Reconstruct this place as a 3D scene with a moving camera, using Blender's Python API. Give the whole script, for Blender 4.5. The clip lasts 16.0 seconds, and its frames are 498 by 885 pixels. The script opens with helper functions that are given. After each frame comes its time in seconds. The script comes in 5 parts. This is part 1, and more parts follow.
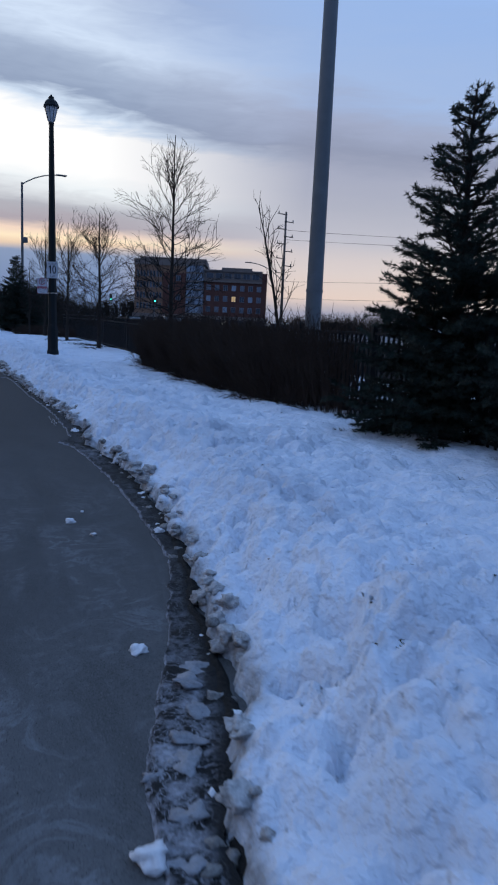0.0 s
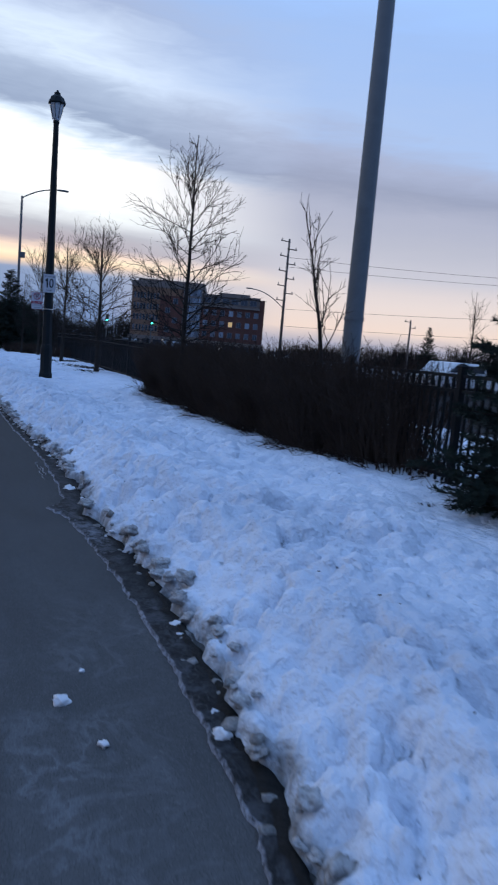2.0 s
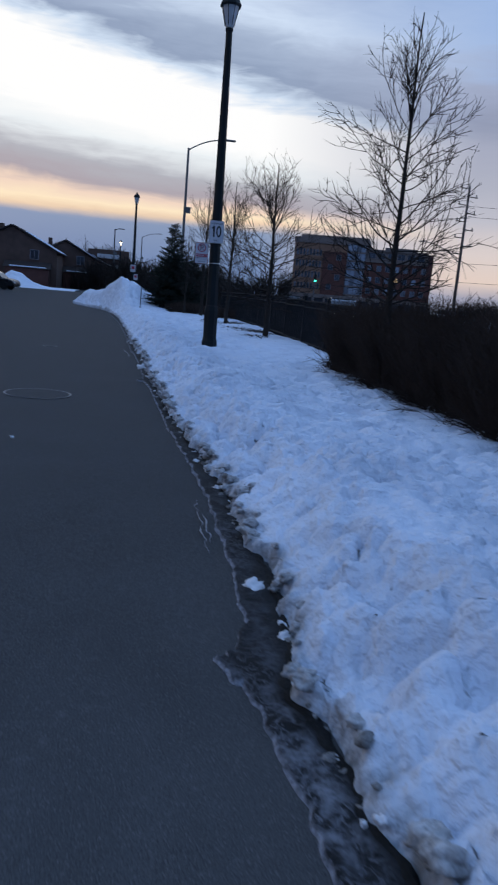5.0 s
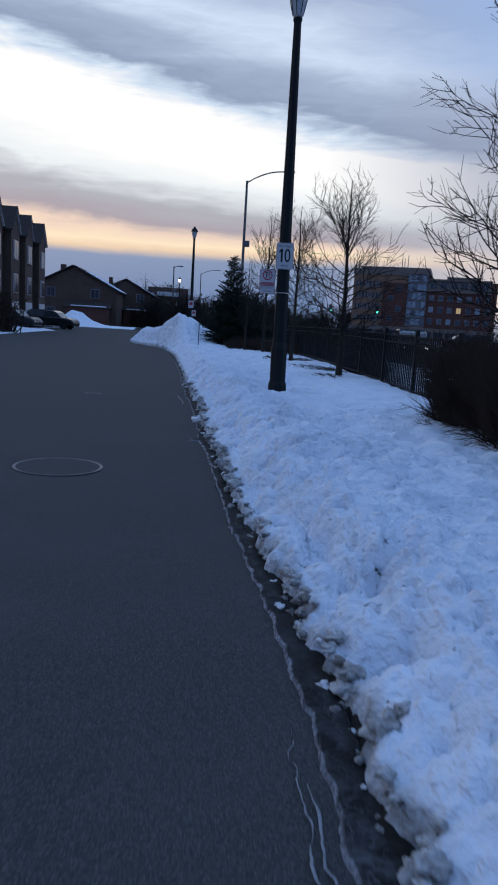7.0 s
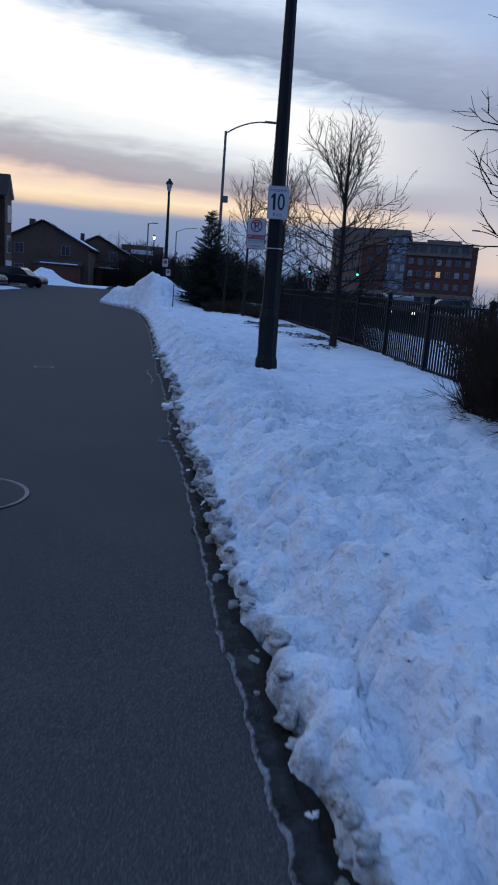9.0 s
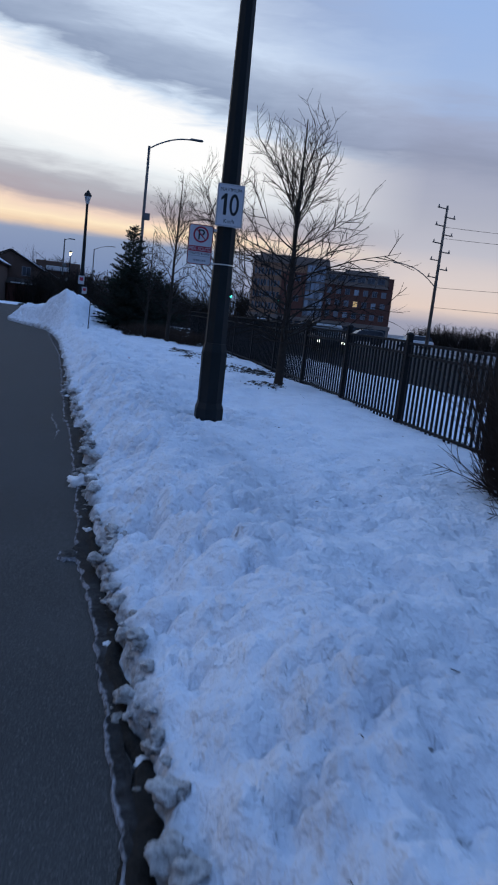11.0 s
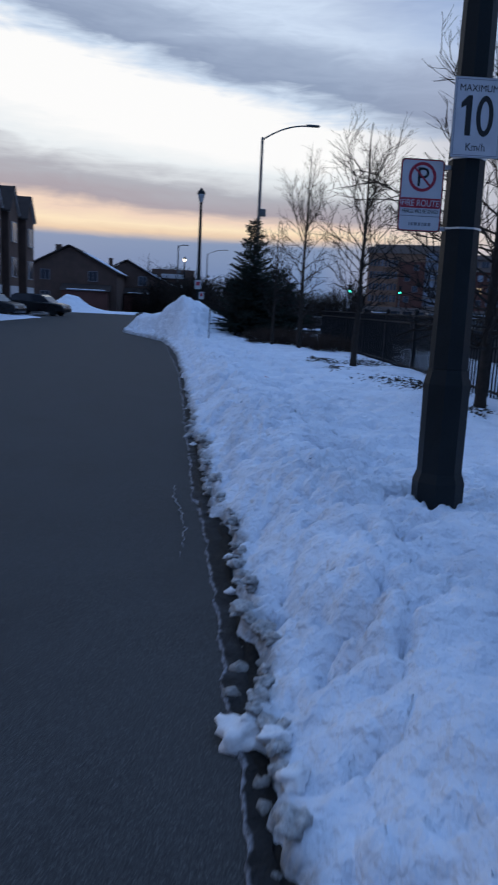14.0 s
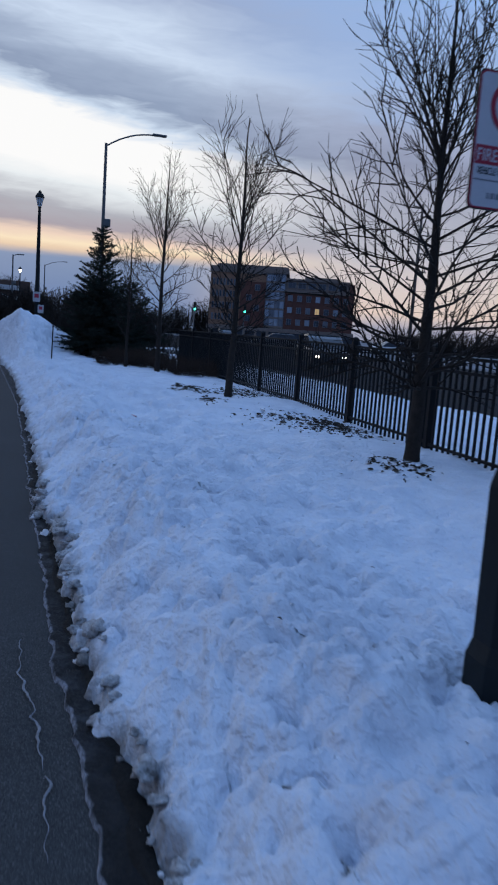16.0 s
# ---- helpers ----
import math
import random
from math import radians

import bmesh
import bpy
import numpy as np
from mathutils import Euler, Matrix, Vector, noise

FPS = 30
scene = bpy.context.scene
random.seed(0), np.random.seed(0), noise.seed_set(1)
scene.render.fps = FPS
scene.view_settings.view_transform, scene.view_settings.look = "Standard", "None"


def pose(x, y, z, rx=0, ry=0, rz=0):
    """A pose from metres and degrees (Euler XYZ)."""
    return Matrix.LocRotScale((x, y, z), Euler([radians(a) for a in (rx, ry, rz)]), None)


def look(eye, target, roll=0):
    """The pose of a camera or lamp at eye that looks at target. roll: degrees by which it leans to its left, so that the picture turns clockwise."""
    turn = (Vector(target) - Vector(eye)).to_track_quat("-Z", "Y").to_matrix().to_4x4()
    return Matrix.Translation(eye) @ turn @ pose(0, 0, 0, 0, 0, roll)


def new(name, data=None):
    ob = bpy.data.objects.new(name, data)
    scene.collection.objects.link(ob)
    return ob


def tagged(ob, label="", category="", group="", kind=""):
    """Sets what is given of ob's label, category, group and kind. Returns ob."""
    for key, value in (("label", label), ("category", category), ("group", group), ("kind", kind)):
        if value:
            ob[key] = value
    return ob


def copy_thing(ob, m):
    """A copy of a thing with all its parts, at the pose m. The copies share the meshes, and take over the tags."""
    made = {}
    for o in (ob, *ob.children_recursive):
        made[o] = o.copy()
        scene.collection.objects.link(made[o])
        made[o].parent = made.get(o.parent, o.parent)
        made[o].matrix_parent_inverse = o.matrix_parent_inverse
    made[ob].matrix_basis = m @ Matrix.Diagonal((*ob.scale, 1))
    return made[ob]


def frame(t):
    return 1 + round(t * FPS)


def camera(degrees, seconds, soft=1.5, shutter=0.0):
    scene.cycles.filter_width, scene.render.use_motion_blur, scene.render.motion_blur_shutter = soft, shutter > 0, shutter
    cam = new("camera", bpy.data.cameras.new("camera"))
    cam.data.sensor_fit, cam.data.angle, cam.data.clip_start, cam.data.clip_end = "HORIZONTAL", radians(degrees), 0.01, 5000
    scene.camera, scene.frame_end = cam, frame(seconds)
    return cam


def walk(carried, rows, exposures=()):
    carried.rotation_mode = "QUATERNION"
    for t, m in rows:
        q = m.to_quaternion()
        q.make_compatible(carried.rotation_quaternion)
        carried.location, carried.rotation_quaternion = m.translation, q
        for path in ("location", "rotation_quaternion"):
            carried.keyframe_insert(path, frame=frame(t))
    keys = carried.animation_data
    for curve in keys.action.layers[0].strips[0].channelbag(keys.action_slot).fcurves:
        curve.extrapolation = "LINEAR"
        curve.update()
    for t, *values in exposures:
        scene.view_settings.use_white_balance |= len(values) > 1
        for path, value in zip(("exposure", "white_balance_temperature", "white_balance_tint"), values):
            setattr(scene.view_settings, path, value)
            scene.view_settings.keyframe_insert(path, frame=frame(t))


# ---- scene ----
cam = camera(37.8, 16.0, soft=2.0, shutter=0.4)
PATH = [
    (0, (-0.723, -0.953, 1.364), (-0.011, 0.887, 1.043), 2.6),
    (0.5, (-0.747, -0.402, 1.358), (0.002, 1.418, 1.003), 3.8),
    (1, (-0.692, 0.148, 1.356), (0.116, 1.938, 0.98), 4.0),
    (1.5, (-0.609, 0.696, 1.377), (0.189, 2.508, 1.098), 5.1),
    (2, (-0.506, 1.216, 1.383), (0.233, 3.057, 1.133), 5.0),
    (2.5, (-0.376, 1.782, 1.37), (0.268, 3.653, 1.083), 5.3),
    (3, (-0.283, 2.287, 1.387), (0.306, 4.17, 1.053), 4.8),
    (3.5, (-0.19, 2.84, 1.382), (0.351, 4.731, 1.018), 4.9),
    (4, (-0.187, 3.358, 1.37), (0.31, 5.257, 0.983), 5.9),
    (4.5, (-0.17, 3.97, 1.36), (0.264, 5.882, 0.964), 6.0),
    (5, (-0.224, 4.5, 1.394), (0.111, 6.43, 0.997), 4.9),
    (5.2, (-0.209, 4.686, 1.39), (0.087, 6.625, 1.002), 3.8),
    (7.5, (-0.118, 7.529, 1.384), (0.042, 9.497, 1.067), 3.6),
    (8, (-0.095, 8.061, 1.373), (0.1, 10.021, 1.024), 3.7),
    (8.5, (-0.086, 8.527, 1.399), (0.121, 10.475, 0.996), 3.8),
    (9, (-0.088, 9.002, 1.398), (0.154, 10.943, 0.981), 4.3),
    (11.3, (-0.05, 11.748, 1.423), (0.441, 13.659, 1.095), 6.1),
    (11.5, (-0.027, 11.937, 1.424), (0.454, 13.851, 1.099), 5.2),
    (12, (-0.01, 12.472, 1.422), (0.343, 14.422, 1.15), 4.9),
    (12.5, (-0.031, 13.098, 1.411), (0.106, 15.076, 1.144), 3.8),
    (13, (-0.063, 13.751, 1.414), (-0.048, 15.721, 1.07), 3.0),
    (13.5, (-0.133, 14.252, 1.416), (-0.115, 16.217, 1.041), 1.3),
    (14, (-0.198, 14.854, 1.426), (-0.048, 16.815, 1.06), 2.8),
    (14.5, (-0.223, 15.427, 1.437), (0.195, 17.355, 1.106), 3.2),
    (15, (-0.231, 16.011, 1.45), (0.339, 17.907, 1.164), 4.1),
    (15.2, (-0.23, 16.287, 1.446), (0.352, 18.182, 1.176), 4.4),
    (15.5, (-0.281, 16.614, 1.463), (0.309, 18.504, 1.184), 4.0),
    (16, (-0.315, 17.155, 1.48), (0.257, 19.048, 1.183), 4.2),
]
walk(cam, [(t, look(eye, target, roll)) for t, eye, target, roll in PATH],
     [(0.0, 0.08), (0.6, 0.18), (1.0, 0.36), (1.5, 0.40), (2.5, 0.12), (3.5, 0.05), (5.0, 0.05), (9.0, 0.06), (16.0, 0.0)])

# ---- world, sun ----
def lin(r, g, b):
    return tuple((c / 255 / 12.92) if c < 10.3 else ((c / 255 + 0.055) / 1.055) ** 2.4 for c in (r, g, b)) + (1.0,)


def link(nt, a, b):
    nt.links.new(a, b)


def math_node(nt, op, a, b=None, clamp=False):
    n = nt.nodes.new("ShaderNodeMath")
    n.operation, n.use_clamp = op, clamp
    for i, v in enumerate((a, b)):
        if v is None:
            continue
        if isinstance(v, (int, float)):
            n.inputs[i].default_value = v
        else:
            link(nt, v, n.inputs[i])
    return n.outputs[0]


def ramp_node(nt, fac, stops, mode="LINEAR"):
    n = nt.nodes.new("ShaderNodeValToRGB")
    n.color_ramp.interpolation = mode
    el = n.color_ramp.elements
    while len(el) > 1:
        el.remove(el[-1])
    el[0].position, el[0].color = stops[0]
    for p, c in stops[1:]:
        e = el.new(p)
        e.color = c
    link(nt, fac, n.inputs[0])
    return n.outputs[0]


def mix_node(nt, fac, a, b, blend="MIX"):
    n = nt.nodes.new("ShaderNodeMix")
    n.data_type, n.blend_type = "RGBA", blend
    for sock, v in ((n.inputs[0], fac), (n.inputs[6], a), (n.inputs[7], b)):
        if isinstance(v, (int, float, tuple)):
            sock.default_value = v
        else:
            link(nt, v, sock)
    return n.outputs[2]


def noise_node(nt, vec, scale, detail=4.0, rough=0.55, distort=0.0):
    n = nt.nodes.new("ShaderNodeTexNoise")
    n.inputs["Scale"].default_value, n.inputs["Detail"].default_value = scale, detail
    n.inputs["Roughness"].default_value, n.inputs["Distortion"].default_value = rough, distort
    if vec is not None:
        link(nt, vec, n.inputs["Vector"])
    return n.outputs["Fac"]


def map_node(nt, vec, scale=(1, 1, 1), rot=(0, 0, 0)):
    n = nt.nodes.new("ShaderNodeMapping")
    n.inputs["Scale"].default_value, n.inputs["Rotation"].default_value = scale, rot
    link(nt, vec, n.inputs["Vector"])
    return n.outputs[0]


SUN_AZ = radians(-14)          # bearing of the set sun, from +y towards +x
world = bpy.data.worlds.new("dusk_sky")
scene.world = world
world.use_nodes = True
wt = world.node_tree
wt.nodes.clear()
tc = wt.nodes.new("ShaderNodeTexCoord")
sep = wt.nodes.new("ShaderNodeSeparateXYZ")
link(wt, tc.outputs["Generated"], sep.inputs[0])
dx, dy, dz = sep.outputs
soft_n = noise_node(wt, map_node(wt, tc.outputs["Generated"], (2.2, 2.2, 16), (0, radians(-10), 0)), 1.6, 5, 0.6, 0.4)
fine_n = noise_node(wt, map_node(wt, tc.outputs["Generated"], (14, 9, 60), (0, radians(-12), 0)), 1.0, 3, 0.6, 0.8)
wob = math_node(wt, "ADD", math_node(wt, "MULTIPLY", math_node(wt, "SUBTRACT", soft_n, 0.5), 0.070),
                math_node(wt, "MULTIPLY", math_node(wt, "SUBTRACT", fine_n, 0.5), 0.034))
high = math_node(wt, "MULTIPLY", math_node(wt, "SUBTRACT", dz, 0.09), 7.0, True)
tilt = math_node(wt, "MULTIPLY", math_node(wt, "MULTIPLY", dx, 0.18), high)
wob = math_node(wt, "MULTIPLY", wob, math_node(wt, "ADD", math_node(wt, "MULTIPLY", high, 0.8), 0.2))
v = math_node(wt, "MULTIPLY", math_node(wt, "ADD", math_node(wt, "ADD", dz, tilt), wob), 1.6, True)
west = ramp_node(wt, v, [
    (0.000, lin(104, 130, 168)), (0.060, lin(112, 138, 180)), (0.128, lin(132, 152, 186)), (0.146, lin(236, 208, 180)),
    (0.160, lin(253, 232, 200)), (0.176, lin(240, 214, 196)), (0.194, lin(172, 164, 174)), (0.228, lin(178, 180, 190)),
    (0.268, lin(236, 242, 246)), (0.310, lin(255, 255, 255)), (0.410, lin(255, 255, 255)), (0.440, lin(206, 222, 242)),
    (0.470, lin(146, 162, 190)), (0.520, lin(168, 184, 210)), (0.570, lin(208, 224, 246)), (0.660, lin(160, 176, 208)),
    (0.740, lin(152, 182, 228)), (0.86, lin(154, 192, 249)), (1.0, lin(152, 192, 254))])
east = ramp_node(wt, v, [
    (0.000, lin(146, 152, 174)), (0.030, lin(158, 160, 180)), (0.062, lin(226, 206, 196)), (0.120, lin(218, 206, 204)),
    (0.200, lin(190, 190, 202)), (0.300, lin(176, 179, 195)), (0.400, lin(166, 171, 192)), (0.465, lin(147, 155, 180)),
    (0.530, lin(160, 170, 198)), (0.600, lin(162, 186, 226)), (0.740, lin(152, 182, 230)), (0.86, lin(154, 192, 249)), (1.0, lin(152, 192, 254))])
side = math_node(wt, "MULTIPLY", math_node(wt, "SUBTRACT", dx, 0.16), 4.0, True)
side = math_node(wt, "ADD", side, math_node(wt, "MULTIPLY", math_node(wt, "SUBTRACT", 0.75, dy), 1.5, True), True)
clouds = mix_node(wt, side, west, east)
# the sky opposite the set sun is deeper and darker
back = math_node(wt, "MULTIPLY", math_node(wt, "SUBTRACT", 0.25, dy), 1.1, True)
clouds = mix_node(wt, math_node(wt, "MULTIPLY", back, math_node(wt, "SUBTRACT", 1.0, dz, True)), clouds, lin(46, 88, 144))
sky = wt.nodes.new("ShaderNodeTexSky")
sky.sky_type, sky.sun_disc = "NISHITA", False
sky.sun_elevation, sky.sun_rotation = radians(2.0), SUN_AZ
clear = mix_node(wt, 1.0, sky.outputs[0], (0.04, 0.04, 0.04, 1), "MULTIPLY")
bg = wt.nodes.new("ShaderNodeBackground")
bg.inputs["Strength"].default_value = 1.0
link(wt, mix_node(wt, 0.04, clouds, clear), bg.inputs["Color"])
wo = wt.nodes.new("ShaderNodeOutputWorld")
link(wt, bg.outputs[0], wo.inputs[0])

sun_data = bpy.data.lights.new("sun", "SUN")
sun_data.energy, sun_data.angle, sun_data.color = 0.06, radians(20), (1.0, 0.90, 0.78)
sun = new("sun", sun_data)
sun.matrix_world = look((0, 0, 30), (-math.sin(SUN_AZ) * 60, -math.cos(SUN_AZ) * 60, 30 - 60 * math.tan(radians(6))))


# ---- materials ----
def surface(name, dark, light, rough=0.8, scale=6.0, bump=0.3, bump_scale=60.0, metal=0.0, fine=0.35, spec=0.4, dist=0.01):
    """Noise at two scales between two colours, with fine relief."""
    m = bpy.data.materials.new(name)
    m.use_nodes = True
    nt = m.node_tree
    bs = nt.nodes["Principled BSDF"]
    geo = nt.nodes.new("ShaderNodeNewGeometry")
    pos = geo.outputs["Position"]
    big, small = noise_node(nt, pos, scale, 5), noise_node(nt, pos, bump_scale, 4, 0.65)
    fac = math_node(nt, "ADD", math_node(nt, "MULTIPLY", big, 1 - fine), math_node(nt, "MULTIPLY", small, fine))
    fac = math_node(nt, "MULTIPLY", math_node(nt, "SUBTRACT", fac, 0.3), 2.5, True)
    link(nt, mix_node(nt, fac, dark + (1,), light + (1,)), bs.inputs["Base Color"])
    bs.inputs["Metallic"].default_value, bs.inputs["Specular IOR Level"].default_value = metal, spec
    link(nt, math_node(nt, "ADD", math_node(nt, "MULTIPLY", big, 0.25), rough - 0.125, True), bs.inputs["Roughness"])
    b = nt.nodes.new("ShaderNodeBump")
    b.inputs["Strength"].default_value, b.inputs["Distance"].default_value = bump, dist
    link(nt, small, b.inputs["Height"])
    link(nt, b.outputs[0], bs.inputs["Normal"])
    return m


def glow(name, color, strength):
    m = bpy.data.materials.new(name)
    m.use_nodes = True
    bs = m.node_tree.nodes["Principled BSDF"]
    bs.inputs["Base Color"].default_value = color + (1,)
    bs.inputs["Emission Color"].default_value, bs.inputs["Emission Strength"].default_value = color + (1,), strength
    return m


def plain(name, color, rough=0.6, metal=0.0):
    return surface(name, tuple(c * 0.85 for c in color), color, rough, 20, 0.05, 200, metal)


def asphalt_material():
    m = surface("asphalt", (0.030, 0.0305, 0.031), (0.066, 0.066, 0.066), 0.9, 1.2, 0.6, 120, 0, 0.5, 0.14, 0.005)
    nt = m.node_tree
    bs = nt.nodes["Principled BSDF"]
    pos = nt.nodes.new("ShaderNodeNewGeometry").outputs["Position"]
    base = bs.inputs["Base Color"].links[0].from_socket
    stain = noise_node(nt, map_node(nt, pos, (1.6, 0.55, 1)), 1.1, 6, 0.6, 0.6)
    salt = noise_node(nt, pos, 22, 5, 0.7)
    sx = nt.nodes.new("ShaderNodeSeparateXYZ")
    link(nt, pos, sx.inputs[0])
    dusty = math_node(nt, "MULTIPLY", math_node(nt, "SUBTRACT", 9.0, sx.outputs[1]), 0.022, False)
    dusty = math_node(nt, "MAXIMUM", dusty, 0.0)
    f = math_node(nt, "MULTIPLY", math_node(nt, "SUBTRACT", math_node(nt, "ADD", stain, dusty), 0.52), 4.0, True)
    g = math_node(nt, "MULTIPLY", math_node(nt, "SUBTRACT", salt, 0.52), 5.0, True)
    sp = nt.nodes.new("ShaderNodeTexVoronoi")
    sp.inputs["Scale"].default_value = 75
    link(nt, pos, sp.inputs["Vector"])
    grain = noise_node(nt, pos, 170, 3, 0.7)
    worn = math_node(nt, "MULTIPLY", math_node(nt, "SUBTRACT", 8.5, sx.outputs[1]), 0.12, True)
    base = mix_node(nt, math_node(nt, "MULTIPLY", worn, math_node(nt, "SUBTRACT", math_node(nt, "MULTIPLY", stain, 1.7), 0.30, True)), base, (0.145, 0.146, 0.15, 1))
    speck = math_node(nt, "MULTIPLY", math_node(nt, "LESS_THAN", sp.outputs["Distance"], 0.24), math_node(nt, "GREATER_THAN", salt, 0.46))
    c = mix_node(nt, math_node(nt, "MULTIPLY", math_node(nt, "MULTIPLY", f, g), 0.42), base, (0.17, 0.17, 0.18, 1))
    c = mix_node(nt, math_node(nt, "MULTIPLY", speck, 0.42), c, (0.19, 0.185, 0.18, 1))
    c = mix_node(nt, math_node(nt, "MULTIPLY", math_node(nt, "SUBTRACT", grain, 0.50), 5.0, True), c, (0.105, 0.105, 0.106, 1))
    c = mix_node(nt, math_node(nt, "MULTIPLY", math_node(nt, "SUBTRACT", 0.47, grain), 5.0, True), c, (0.016, 0.016, 0.017, 1))
    # veins of frost on the first stretch
    vein = math_node(nt, "ABSOLUTE", math_node(nt, "SUBTRACT", noise_node(nt, pos, 3.0, 6, 0.65, 0.8), 0.5))
    vein = math_node(nt, "MULTIPLY", math_node(nt, "SUBTRACT", 0.045, vein), 16.0, True)
    cold = math_node(nt, "MULTIPLY", math_node(nt, "SUBTRACT", 5.2, sx.outputs[1]), 0.7, True)
    cold = math_node(nt, "MULTIPLY", cold, math_node(nt, "MULTIPLY", math_node(nt, "SUBTRACT", stain, 0.44), 5.0, True))
    c = mix_node(nt, math_node(nt, "MULTIPLY", math_node(nt, "MULTIPLY", vein, cold), 0.42), c, (0.30, 0.32, 0.36, 1))
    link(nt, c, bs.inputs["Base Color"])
    return m


def snow_material():
    m = surface("snow", (0.63, 0.69, 0.79), (0.77, 0.82, 0.90), 0.8, 2.5, 0.3, 70, 0, 0.2, 0.25, 0.006)
    nt = m.node_tree
    bs = nt.nodes["Principled BSDF"]
    pos = nt.nodes.new("ShaderNodeNewGeometry").outputs["Position"]
    base = bs.inputs["Base Color"].links[0].from_socket
    at = nt.nodes.new("ShaderNodeAttribute")
    at.attribute_name = "grime"
    n1 = noise_node(nt, pos, 7, 4, 0.6)
    f = math_node(nt, "MULTIPLY", at.outputs["Fac"], math_node(nt, "MULTIPLY", math_node(nt, "SUBTRACT", n1, 0.28), 3.2, True))
    c = mix_node(nt, f, base, (0.105, 0.102, 0.095, 1))
    # greyer, bluish patches along the ploughed ridge and elsewhere
    ad = nt.nodes.new("ShaderNodeAttribute")
    ad.attribute_name = "across"
    c = mix_node(nt, ad.outputs["Fac"], c, (0.36, 0.395, 0.47, 1))
    n3 = noise_node(nt, pos, 2.6, 3, 0.55, 0.3)
    c = mix_node(nt, math_node(nt, "MULTIPLY", math_node(nt, "MULTIPLY", math_node(nt, "SUBTRACT", n3, 0.50), 4.5, True), 0.30), c, (0.42, 0.46, 0.54, 1))
    link(nt, c, bs.inputs["Base Color"])
    bump2 = nt.nodes.new("ShaderNodeBump")
    bump2.inputs["Strength"].default_value, bump2.inputs["Distance"].default_value = 0.9, 0.05
    link(nt, noise_node(nt, pos, 19.0, 3, 0.5, 0.0), bump2.inputs["Height"])
    link(nt, bump2.outputs[0], bs.inputs["Normal"].links[0].from_node.inputs["Normal"])
    return m


def crust_material():
    """Refrozen slush: a pale jagged rim at its outer line, mottled wet grey inside; "across" is the distance from that line."""
    m = surface("ice_crust", (0.007, 0.0075, 0.008), (0.032, 0.033, 0.035), 0.8, 9, 0.9, 60, 0, 0.5, 0.15, 0.02)
    nt = m.node_tree
    bs = nt.nodes["Principled BSDF"]
    pos = nt.nodes.new("ShaderNodeNewGeometry").outputs["Position"]
    base = bs.inputs["Base Color"].links[0].from_socket
    at, ac = nt.nodes.new("ShaderNodeAttribute"), nt.nodes.new("ShaderNodeAttribute")
    at.attribute_name, ac.attribute_name = "grime", "across"
    n1, n2 = noise_node(nt, pos, 9, 5, 0.6, 0.4), noise_node(nt, pos, 42, 4, 0.7)
    film = math_node(nt, "MULTIPLY", math_node(nt, "SUBTRACT", math_node(nt, "ADD", math_node(nt, "MULTIPLY", n1, 0.7), math_node(nt, "MULTIPLY", n2, 0.3)), 0.47), 6.0, True)
    vein = math_node(nt, "ABSOLUTE", math_node(nt, "SUBTRACT", noise_node(nt, pos, 14, 4, 0.6, 0.8), 0.5))
    vein = math_node(nt, "MULTIPLY", math_node(nt, "SUBTRACT", 0.030, vein), 26.0, True)
    inner = math_node(nt, "MAXIMUM", math_node(nt, "MULTIPLY", film, 0.45), math_node(nt, "MULTIPLY", vein, 0.5))
    inner = math_node(nt, "MULTIPLY", inner, at.outputs["Fac"])
    rim = math_node(nt, "MULTIPLY", math_node(nt, "SUBTRACT", math_node(nt, "ADD", -0.008, math_node(nt, "MULTIPLY", n1, 0.046)), ac.outputs["Fac"]), 90.0, True)
    rim = math_node(nt, "MULTIPLY", rim, math_node(nt, "MULTIPLY", math_node(nt, "SUBTRACT", n2, 0.30), 3.5, True))
    f = math_node(nt, "MAXIMUM", inner, math_node(nt, "MULTIPLY", rim, 0.75), True)
    link(nt, mix_node(nt, f, base, (0.42, 0.44, 0.50, 1)), bs.inputs["Base Color"])
    return m


ASPHALT = asphalt_material()
CRUST = crust_material()
SNOW = snow_material()
FIELD = surface("field_snow", (0.035, 0.035, 0.036), (0.26, 0.27, 0.30), 0.85, 0.10, 0.3, 1.5)
STREET = surface("street_asphalt", (0.012, 0.013, 0.015), (0.028, 0.028, 0.030), 0.92, 0.5, 0.3, 60, 0, 0.35, 0.08)
MUD = surface("wet_gutter", (0.006, 0.006, 0.006), (0.030, 0.028, 0.026), 0.8, 9, 0.9, 70, 0, 0.5, 0.15, 0.02)
ICE = surface("dirty_ice", (0.09, 0.095, 0.11), (0.29, 0.31, 0.35), 0.45, 10, 0.6, 60, 0, 0.5, 0.5)
SKIN = surface("ice_skin", (0.04, 0.043, 0.05), (0.15, 0.16, 0.18), 0.5, 9, 0.4, 45, 0, 0.5, 0.6)
CHUNK = surface("snow_lump", (0.55, 0.57, 0.61), (0.82, 0.84, 0.88), 0.85, 14, 0.6, 90, 0, 0.4, 0.3)
GRIT = surface("gritty_lump", (0.05, 0.045, 0.04), (0.38, 0.38, 0.38), 0.8, 16, 0.7, 90, 0, 0.5, 0.3)
SLUSH = surface("dirty_slush", (0.12, 0.115, 0.11), (0.66, 0.67, 0.69), 0.85, 13, 0.8, 60, 0, 0.5, 0.25, 0.02)
